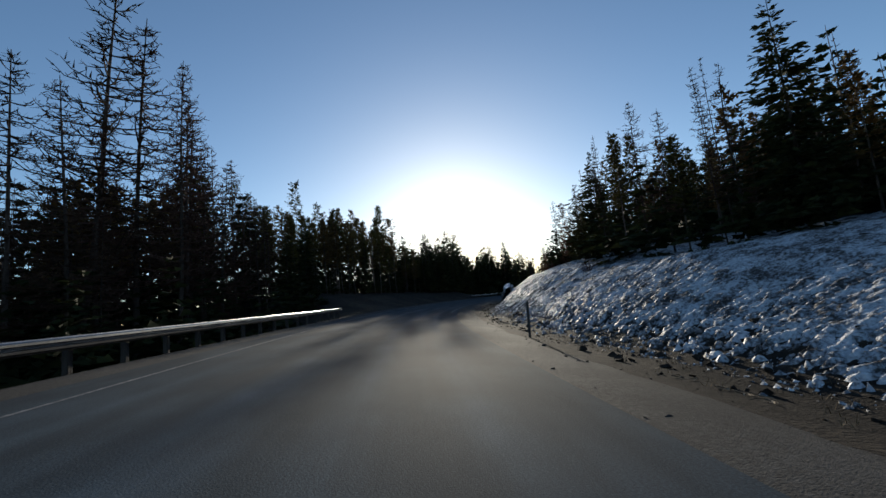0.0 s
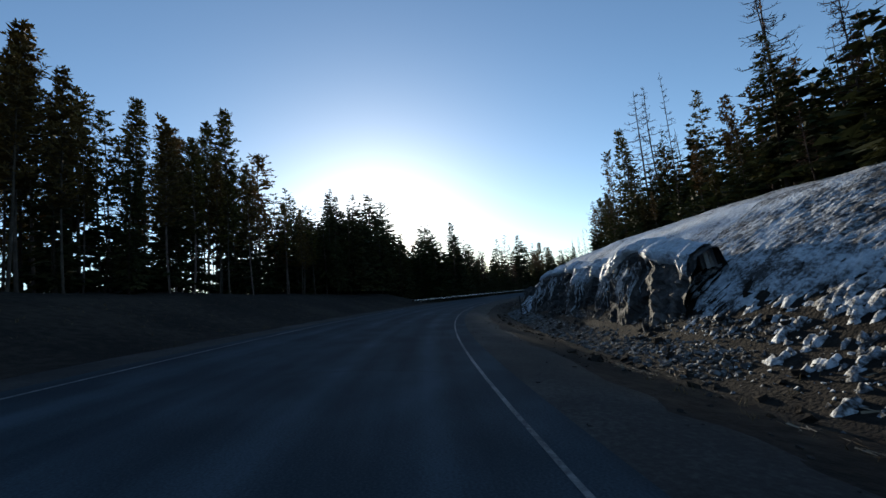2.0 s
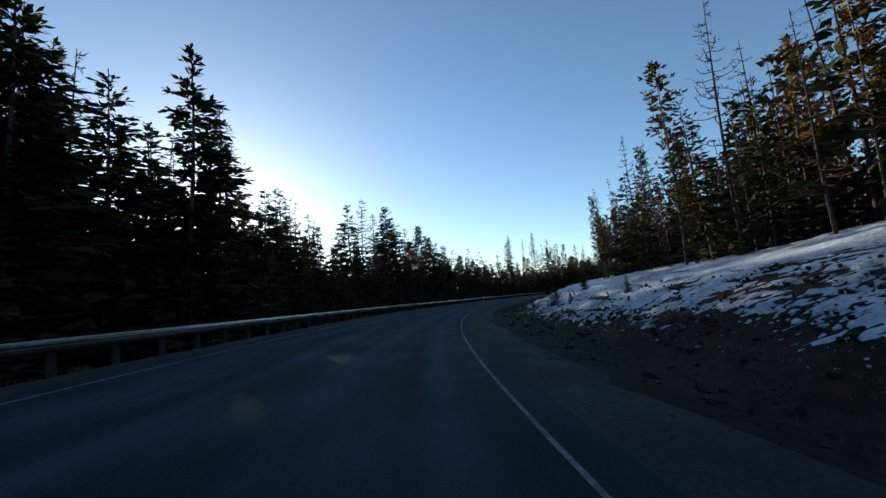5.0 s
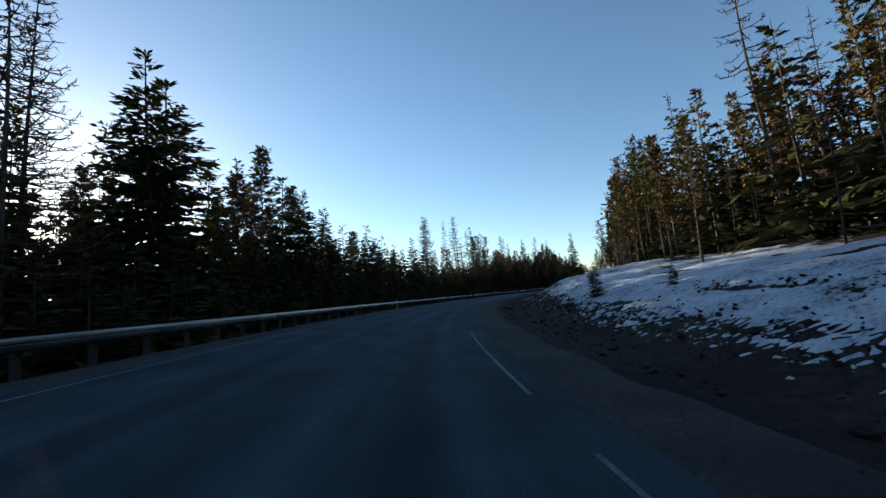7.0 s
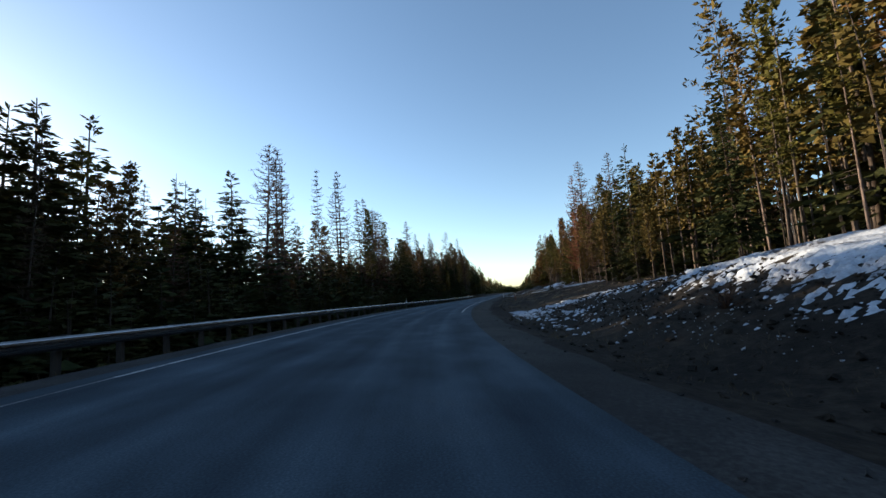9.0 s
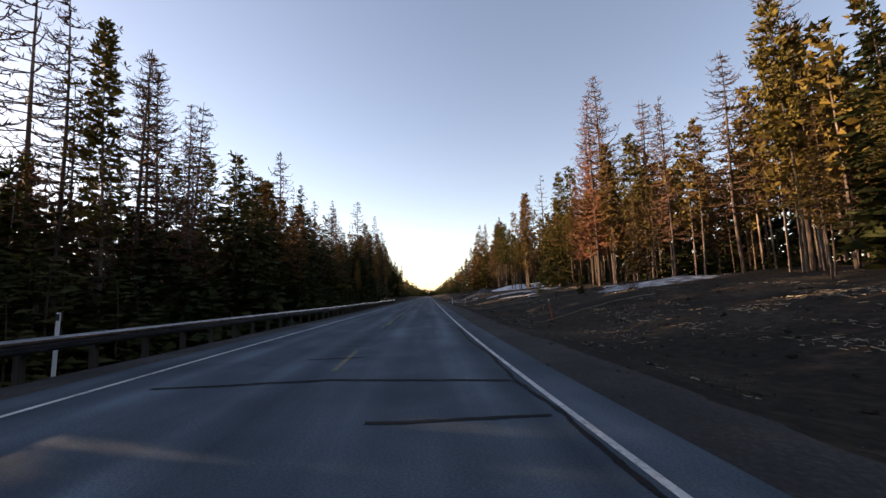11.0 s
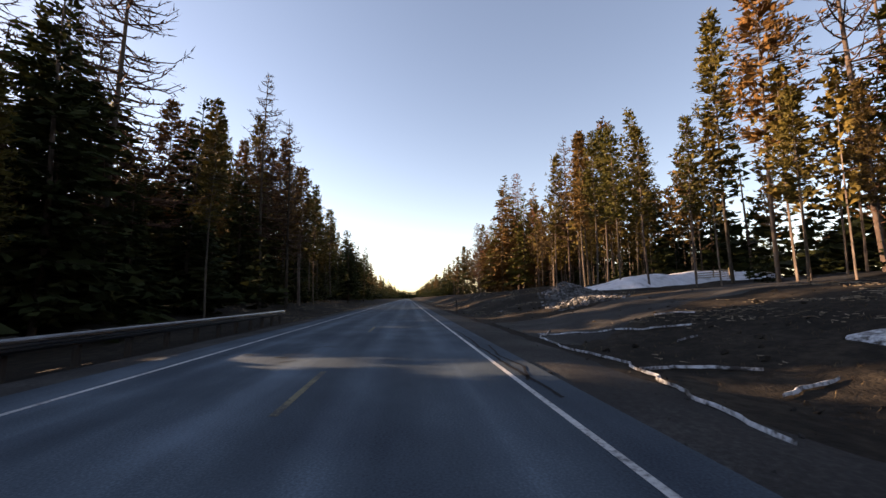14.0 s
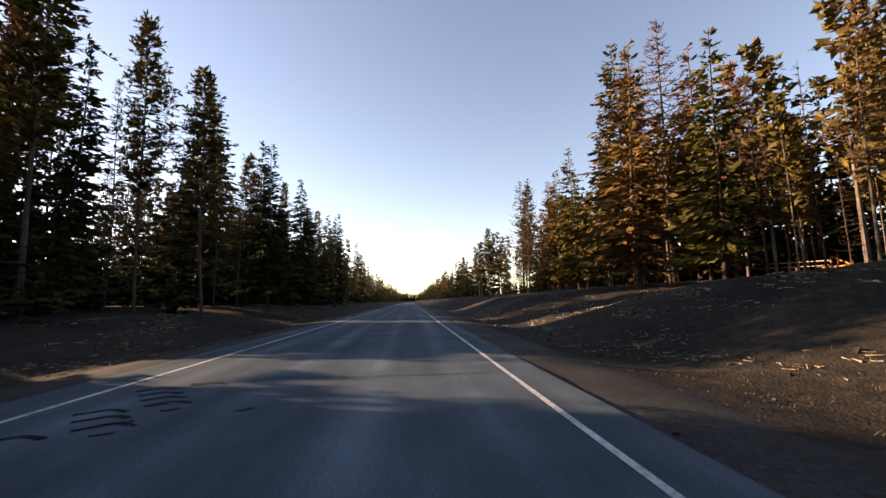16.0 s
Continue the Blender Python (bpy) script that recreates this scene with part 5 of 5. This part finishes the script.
# Side track to the gate
def driveway():
    U, D = np.meshgrid(np.arange(-4.8, 4.9, 0.6), np.arange(6.0, 36, 0.8), indexing="ij")
    S = 373 + 0.33 * (D - 6) + U * (1 + 0.6 * np.exp(-(D - 6) / 3))
    X, Y, _ = place(S, D)
    Z = ground_z(S, D) + 0.05 - 0.14 * np.clip((np.abs(U) - 3.3) / 1.5, 0, 1) - 0.14 * np.clip((6.9 - D) / 0.9, 0, 1) + 0.02 * fractal(S, D, 1.0, 2, 50)
    n = D.shape[1]
    i, j = np.meshgrid(np.arange(D.shape[0] - 1), np.arange(n - 1), indexing="ij")
    q = (i * n + j).ravel()
    faces = np.stack([q + n, q + n + 1, q + 1, q], -1)[:, ::-1]
    ob = new("driveway", mesh_from("driveway", np.stack([X, Y, Z], -1).reshape(-1, 3).tolist(), faces.tolist(), M_GRAVEL, True))
    tagged(ob, "brown gravel driveway crossing the verge to the gate", "driveway", kind="structure")


driveway()


# Road repairs
def tar(name, pts, width, seed, label):
    """A sealed crack: a wavering strip along (s, d) points."""
    rng = np.random.RandomState(seed)
    pts = np.array(pts, float)
    seg = np.concatenate([[0], np.cumsum(np.hypot(*np.diff(pts, axis=0).T))])
    q = np.arange(0, seg[-1] + 0.01, 0.12)
    s = np.interp(q, seg, pts[:, 0]) + 0.05 * fractal(q, 0, 0.7, 3, seed)
    d = np.interp(q, seg, pts[:, 1]) + 0.05 * fractal(q, 3, 0.7, 3, seed + 3)
    ts, td = np.gradient(s), np.gradient(d)
    ln = np.hypot(ts, td) + 1e-6
    w = width * (0.65 + 0.5 * rng.rand(len(q))) / 2
    V, F = [], []
    for i in range(len(q)):
        for sg in (1, -1):
            ss, dd = s[i] + sg * td[i] / ln[i] * w[i], d[i] - sg * ts[i] / ln[i] * w[i]
            x, y, _ = place(ss, dd)
            V.append((float(x), float(y), float(road_z(ss, dd)) + 0.009))
        if i:
            F.append((2 * i - 2, 2 * i - 1, 2 * i + 1, 2 * i))
    ob = new(name, mesh_from(name, V, F, M_TAR))
    tagged(ob, label, "road repair", "sealed cracks in the road", "structure")


SEALED = "black tar sealing a crack across the asphalt"
tar("sealed_crack", [(285.2, -2.6), (285.5, 0.2), (285.1, 3.2)], 0.13, 1, SEALED)
tar("sealed_crack", [(287.9, -0.9), (288.1, 0.4)], 0.12, 2, SEALED)
tar("sealed_crack", [(290.2, -0.7), (290.3, 0.3)], 0.1, 3, SEALED)
tar("sealed_crack", [(283.0, 1.0), (283.1, 3.2)], 0.1, 4, SEALED)
tar("sealed_crack", [(280, 3.2), (283, 3.32), (285, 3.2), (288, 3.3), (291, 3.18), (296, 3.25)], 0.08, 5, SEALED)
tar("sealed_crack", [(360, 3.72), (363.0, 3.6), (364.2, 3.66), (366, 3.58), (368.2, 3.68), (372, 3.6)], 0.07, 6, SEALED)
tar("sealed_crack", [(361.2, 3.6), (362.6, 3.9), (364.4, 3.75), (366.4, 3.95)], 0.06, 7, SEALED)
for k in range(9):
    a, c = 409.5 + 0.35 * k, -2.9 + 0.13 * ((k * 5) % 7)
    tar("sealed_crack", [(a, c), (a + 0.25, c + 0.3), (a + 0.1, c + 0.6)], 0.09, 110 + k, "small dark tar patch on worn asphalt")
_prng = random.Random(31)
for k in range(26):
    a, c = _prng.choice((394.5, 366.0, 411.0)) + _prng.uniform(-2.2, 2.2), _prng.uniform(-3.0, -0.6)
    tar("sealed_crack", [(a, c), (a + _prng.uniform(-0.15, 0.3), c + _prng.uniform(0.1, 0.5))], 0.07, 140 + k, "small dark tar patch on worn asphalt")
_crng = random.Random(77)
_s = 20.0
while _s < 470:
    a = _crng.uniform(-3.2, 0.5)
    b = min(3.3, a + _crng.uniform(1.5, 5))
    tar("sealed_crack", [(_s, a), (_s + _crng.uniform(-0.4, 0.4), (a + b) / 2), (_s + _crng.uniform(-0.4, 0.4), b)], 0.03, int(_s), SEALED)
    _s += _crng.uniform(9, 22) if not 255 < _s < 300 else 30
tar("sealed_crack", [(296, 0.1), (310, 0.14), (330, 0.1), (338, 0.13)], 0.05, 91, "black tar along the centre joint of the asphalt")
line("centre_line", 297, 336, -0.14, 0.06, M_YELLOW, "faded solid yellow centre line on the asphalt")


# Thin ridges of ice left along the apron of the driveway
def ice_ridge(pts, width, seed):
    rng = np.random.RandomState(seed)
    pts = np.array(pts, float)
    seg = np.concatenate([[0], np.cumsum(np.hypot(*np.diff(pts, axis=0).T))])
    q = np.arange(0, seg[-1] + 0.01, 0.12)
    s = np.interp(q, seg, pts[:, 0]) + 0.25 * fractal(q, 0, 0.9, 3, seed)
    e = np.interp(q, seg, pts[:, 1]) + 0.2 * fractal(q, 3, 0.9, 3, seed + 3)
    ts, te = np.gradient(s), np.gradient(e)
    ln = np.hypot(ts, te) + 1e-6
    w = width * (0.35 + 0.9 * rng.rand(len(q))) * np.clip(np.minimum(q, seg[-1] - q) * 3, 0.15, 1)
    V, F = [], []
    for i in range(len(q)):
        for off, up in ((1, -0.02), (0.4, 0.035), (-0.4, 0.04), (-1, -0.02)):
            ss, dd = s[i] + off * te[i] / ln[i] * w[i], e[i] - off * ts[i] / ln[i] * w[i]
            x, y, _ = place(ss, dd)
            V.append((float(x), float(y), float(ground_z(ss, dd)) + up + (0.05 if dd > 6 else 0.03)))
        if i:
            F += [(4 * i - 4 + k, 4 * i - 3 + k, 4 * i + 1 + k, 4 * i + k) for k in range(3)]
    ob = new("ice_ridge", mesh_from("ice_ridge", V, F, M_SNOW, True))
    tagged(ob, "thin pale ridge of old ice along the gravel apron", "ice", "ice ridges by the driveway")


for pts, width, seed in (([(372.5, 7.9), (369.5, 6.5), (366, 6.2), (363.5, 6.5), (362, 6.1), (360.5, 5.8), (358, 5.3)], 0.022, 3), ([(371.0, 6.8), (371.0, 8.2), (369.5, 9.6), (368.5, 10.1), (367.5, 11.2)], 0.025, 13), ([(370.0, 11.3), (369.0, 12.4)], 0.03, 15), ([(366.0, 9.4), (366.0, 10.0)], 0.045, 17),
                         ([(362.6, 6.3), (363.2, 7.4), (362.2, 8.7)], 0.045, 5),
                         ([(360.5, 7.6), (361.3, 9.2)], 0.04, 7), ([(357.0, 10.2), (356.6, 10.5), (356.4, 11.0)], 0.06, 9), ([(390.3, 9.3), (389.9, 9.5), (389.8, 9.9)], 0.05, 11)):
    ice_ridge(pts, width, seed)


# Posts
def marker_post(name, s, d, height, mat, label, lean=(0, 0), plate=None, plate_label=""):
    root = new(name)
    x, y, _ = place(s, d)
    root.matrix_basis = Matrix.Translation((x, y, float(ground_z(s, d)) - 0.05)) @ pose(0, 0, 0, *lean, -float(head(s)))
    child("blade", beveled_box("blade", (0.1, 0.03, height), mat, 0.008), root)
    if plate:
        child("reflector", beveled_box("reflector", (plate[0], 0.02, plate[1]), plate[2], 0.006), root, pose(0, -0.028, height - plate[1] - 0.03), plate_label)
    return tagged(root, label, "marker post", "marker posts along the road")


marker_post("delineator_post", 16.6, 6.2, 1.5, M_DARK, "dark flexible roadside marker post on the shoulder", (0, 2), (0.08, 0.2, M_DARK), "dull reflector")
M_FADED = material("faded_orange_plastic", [(0.3, (0.2, 0.07, 0.035)), (0.5, (0.32, 0.11, 0.055)), (0.7, (0.42, 0.17, 0.09))], scale=6, rough=0.7, bump=0.15)
marker_post("delineator_post", 302.6, 9.4, 1.45, M_FADED, "faded orange leaning marker post on the dry slope", (3, -9), (0.08, 0.14, M_PLASTIC), "white band")
marker_post("delineator_post", 288.5, -6.85, 1.5, M_PLASTIC, "white roadside marker post behind the guardrail", (0, 1), (0.09, 0.16, M_DARK), "dark band")
marker_post("delineator_post", 228.2, -6.85, 1.45, M_PLASTIC, "white roadside marker post behind the guardrail", (0, -1), (0.09, 0.16, M_DARK), "dark band")
marker_post("delineator_post", 82.5, 8.3, 1.5, M_DARK, "dark flexible roadside marker post in the ditch", (0, -1), (0.08, 0.2, M_DARK), "dull reflector")
marker_post("delineator_post", 394.5, 6.4, 1.35, M_DARK, "dark flexible roadside marker post on the shoulder", (0, -2), (0.08, 0.2, M_DARK), "dull reflector")
marker_post("delineator_post", 358.5, 9.2, 1.35, M_PLASTIC, "white post with a dark plate on the dry slope", (0, 0), (0.5, 0.26, M_DARK), "dark rectangular plate")
marker_post("delineator_post", 345.0, 5.9, 1.1, M_PLASTIC, "white roadside marker post on the shoulder", (0, 2), (0.08, 0.14, M_AMBER), "amber reflector")


# Gate and fence beside the driveway
def pole_mesh(name, length, r, mat, upright=True):
    v, f = [], []
    pts = [Vector((0, 0, length * i / 3)) if upright else Vector((length * i / 3, 0, 0)) for i in range(4)]
    tube(v, f, pts, [r * 1.05, r, r * 0.97, r * 0.9], 8)
    b = len(v)
    v += [tuple(pts[0]), tuple(pts[-1])]
    f += [(b, k, (k + 1) % 8) for k in range(8)] + [(b + 1, b - 8 + (k + 1) % 8, b - 8 + k) for k in range(8)]
    return mesh_from(name, v, f, mat, True)


def rail_fence(name, s0, s1, d, heights, label, tall=None, d1=None):
    """Posts and rails between two stations."""
    d1 = d if d1 is None else d1
    root = new(name)
    x0, y0, _ = place(s0, d)
    x1, y1, _ = place(s1, d1)
    z0, z1 = float(ground_z(s0, d)), float(ground_z(s1, d1))
    root.location = (x0, y0, z0)
    run = math.hypot(x1 - x0, y1 - y0)
    yaw = math.degrees(math.atan2(y1 - y0, x1 - x0))
    tilt = math.degrees(math.atan2(z1 - z0, run))
    for h in heights:
        child("rail", pole_mesh("rail", run, 0.045, M_FENCE, False), root, pose(0, 0, h, 0, -tilt, yaw))
    n = max(2, round(run / 2.6) + 1)
    for i in range(n):
        f = i / (n - 1)
        hp = tall if tall and i == 0 else heights[-1] + 0.2
        child("fence_post", pole_mesh("fence_post", hp + 0.4, 0.075, M_FENCE), root, pose((x1 - x0) * f, (y1 - y0) * f, (z1 - z0) * f - 0.4))
    return tagged(root, label, "fence", "fences by the driveway")


rail_fence("field_gate", 397.3, 398.6, 33.6, (0.3, 0.55, 0.8, 1.05, 1.3), "pale wooden five-bar gate at the driveway with one tall post", 2.4, 38.6)
rail_fence("rail_fence", 437.5, 431.0, 31.0, (0.45, 0.8, 1.15), "weathered pale rail fence at the wood edge")


def implement():
    root = new("farm_implement")
    s, d = 432.0, 33.0
    x, y, _ = place(s, d)
    root.matrix_basis = Matrix.Translation((x, y, float(ground_z(s, d)))) @ pose(0, 0, 0, 0, 0, 20)
    for nm, ln, p in (("frame", 2.2, pose(-1.1, 0, 0.55)), ("frame", 2.2, pose(-1.1, 0.7, 0.55))):
        child(nm, pole_mesh(nm, ln, 0.07, M_ORANGE, False), root, p)
    for px in (-0.9, 0.0, 0.9):
        child("upright", pole_mesh("upright", 1.5 if px == 0 else 0.9, 0.06, M_ORANGE), root, pose(px, 0.35, 0))
    child("brace", pole_mesh("brace", 1.6, 0.05, M_ORANGE, False), root, pose(-0.9, 0.35, 0.6, 0, -28, 0))
    tagged(root, "orange painted steel farm implement beside the fence", "farm implement")


M_ORANGE = material("orange_paint", [(0.3, (0.4, 0.14, 0.03)), (0.5, (0.6, 0.22, 0.05)), (0.7, (0.7, 0.28, 0.07))], scale=5, rough=0.55, bump=0.2)
implement()


# Dry grass and shrubs
def grass(name, count, s0, s1, d0, d1, h0, h1, seed, mat, label):
    rng = random.Random(seed)
    V, F = [], []
    for _ in range(count):
        s, d = rng.uniform(s0, s1), rng.uniform(d0, d1)
        if fractal(s, d, 4, 2, 60) < -0.1:
            continue
        x, y, _z = place(s, d)
        z = float(ground_z(s, d)) - 0.03
        for _k in range(5):
            a, l, h = rng.uniform(0, 6.28), rng.uniform(0.03, 0.16), rng.uniform(h0, h1)
            b = len(V)
            ox, oy = rng.uniform(-0.1, 0.1), rng.uniform(-0.1, 0.1)
            V += [(x + ox - 0.008 * math.sin(a), y + oy + 0.008 * math.cos(a), z), (x + ox + 0.008 * math.sin(a), y + oy - 0.008 * math.cos(a), z),
                  (x + ox + l * math.cos(a), y + oy + l * math.sin(a), z + h)]
            F.append((b, b + 1, b + 2))
    ob = new(name, mesh_from(name, V, F, mat))
    tagged(ob, label, "grass", kind="stuff")


grass("dry_grass", 11000, 268, 450, 7.0, 24, 0.03, 0.12, 1, M_STRAW, "tufts of dry brown grass on the slope")
grass("dry_grass", 2600, 385, 470, -15, -6.2, 0.05, 0.2, 2, M_STRAW, "tufts of dry brown grass on the verge")
grass("dry_grass", 2600, -5, 265, 6.6, 10, 0.05, 0.18, 3, M_STRAW, "tufts of dry brown grass in the ditch")
grass("dry_grass", 2600, 30, 300, -12, -5.6, 0.06, 0.22, 4, M_STRAW, "tufts of dry brown grass on the verge")


def straw(name, count, s0, s1, d0, d1, seed, label):
    """Dead stalks lying flat in thin swathes along the slope."""
    rng = random.Random(seed)
    V, F = [], []
    while len(F) < count:
        s, d = rng.uniform(s0, s1), rng.uniform(d0, d1)
        if fractal(s * 0.35, d, 1.1, 3, seed) < 0.22:
            continue
        for _k in range(4):
            ss, dd = s + rng.gauss(0, 0.5), d + rng.gauss(0, 0.1)
            a, l, w = rng.gauss(0, 0.5), rng.uniform(0.08, 0.28), rng.uniform(0.004, 0.01)
            b = len(V)
            for e, o in ((-l / 2, -w), (-l / 2, w), (l / 2, w), (l / 2, -w)):
                u, v = ss + e * math.cos(a) - o * math.sin(a), dd + e * math.sin(a) + o * math.cos(a)
                x, y, _z = place(u, v)
                V.append((float(x), float(y), float(ground_z(u, v)) + rng.uniform(0.012, 0.05)))
            F.append((b, b + 1, b + 2, b + 3))
    ob = new(name, mesh_from(name, V, F, M_STALK))
    tagged(ob, label, "grass", kind="stuff")


M_STALK = material("dead_stalks", [(0.3, (0.14, 0.105, 0.07)), (0.5, (0.25, 0.2, 0.14)), (0.7, (0.36, 0.3, 0.22))], scale=1.0, rough=0.9, bump=0.0)
straw("dead_stalks", 2000, -4, 60, 6.8, 9.2, 9, "pale dead stalks lying flat at the foot of the snowy bank")
for s, d0, d1, drift in ((303.5, 8.6, 16.2, 0.0), (331.2, 9.8, 14.4, -0.7), (326.0, 9.8, 12.9, -0.15), (329.2, 9.9, 10.8, 0.0), (325.4, 7.5, 9.3, -0.1), (370.2, 11.2, 12.6, -0.8)):
    rng, V, F = random.Random(int(s * 10)), [], []
    for _ in range(round(230 * (d1 - d0))):
        d = rng.uniform(d0, d1)
        u = s + drift * (d - d0) + 0.12 * float(fractal(d, s, 1.6, 3, 66)) + rng.gauss(0, 0.05)
        a, l, w = 1.5 + rng.gauss(0, 0.45), rng.uniform(0.06, 0.22), rng.uniform(0.005, 0.011)
        b = len(V)
        for e, o in ((-l / 2, -w), (-l / 2, w), (l / 2, w), (l / 2, -w)):
            us, ud = u + e * math.cos(a) - o * math.sin(a), d + e * math.sin(a) + o * math.cos(a)
            x, y, _z = place(us, ud)
            V.append((float(x), float(y), float(ground_z(us, ud)) + rng.uniform(0.012, 0.06)))
        F.append((b, b + 1, b + 2, b + 3))
    tagged(new("grass_streak", mesh_from("grass_streak", V, F, M_STALK)), "thin pale streak of flattened dead grass on the slope", "grass", kind="stuff")
straw("dead_stalks", 7000, 275, 372, 6.8, 24, 6, "pale dead stalks lying flat on the brown slope")
straw("dead_stalks", 3600, 385, 450, 6.8, 22, 7, "pale dead stalks lying flat on the brown slope")
straw("dead_stalks", 2200, 386, 450, -15, -6, 8, "pale dead stalks lying flat on the verge")


def shrub(s, d, size, seed):
    rng = random.Random(seed)
    v, f = [], []
    for _ in range(38):
        a, e = rng.uniform(0, 6.28), rng.uniform(0.25, 1.3)
        dv = Vector((math.cos(a) * math.cos(e), math.sin(a) * math.cos(e), math.sin(e)))
        L = size * rng.uniform(0.5, 1.1)
        tip = dv * L + Vector((0, 0, -0.15 * L * math.cos(e)))
        tube(v, f, [Vector((0, 0, -0.1)), dv * L * 0.5, tip], [0.014, 0.01, 0.004], 3)
        for _k in range(5):
            p = (dv * L * 0.5).lerp(tip, rng.random())
            blade(v, f, p, (dv + Vector((rng.gauss(0, 0.6), rng.gauss(0, 0.6), rng.gauss(0, 0.4)))).normalized(), L * 0.3, 0.02, rng)
    ob = new("shrub", mesh_from("shrub", v, f, M_TWIG))
    x, y, _ = place(s, d)
    ob.location = (x, y, float(ground_z(s, d)))
    tagged(ob, "bare brown roadside shrub rising from the snow", "shrub", "shrubs on the bank")


for s, d, size, seed in ((163, 11, 1.3, 1), (165, 11.6, 1.0, 2), (172, 10.2, 0.7, 3), (183, 11.5, 0.9, 4), (30, 14, 0.9, 5), (48, 15, 1.1, 6), (120, 10.4, 0.7, 7),
                         (240, 11, 0.8, 8), (262, 10, 0.7, 9), (310, 18, 0.8, 10), (205, 10.6, 0.8, 11), (226, 12.5, 0.9, 12)):
    shrub(s, d, size, seed)
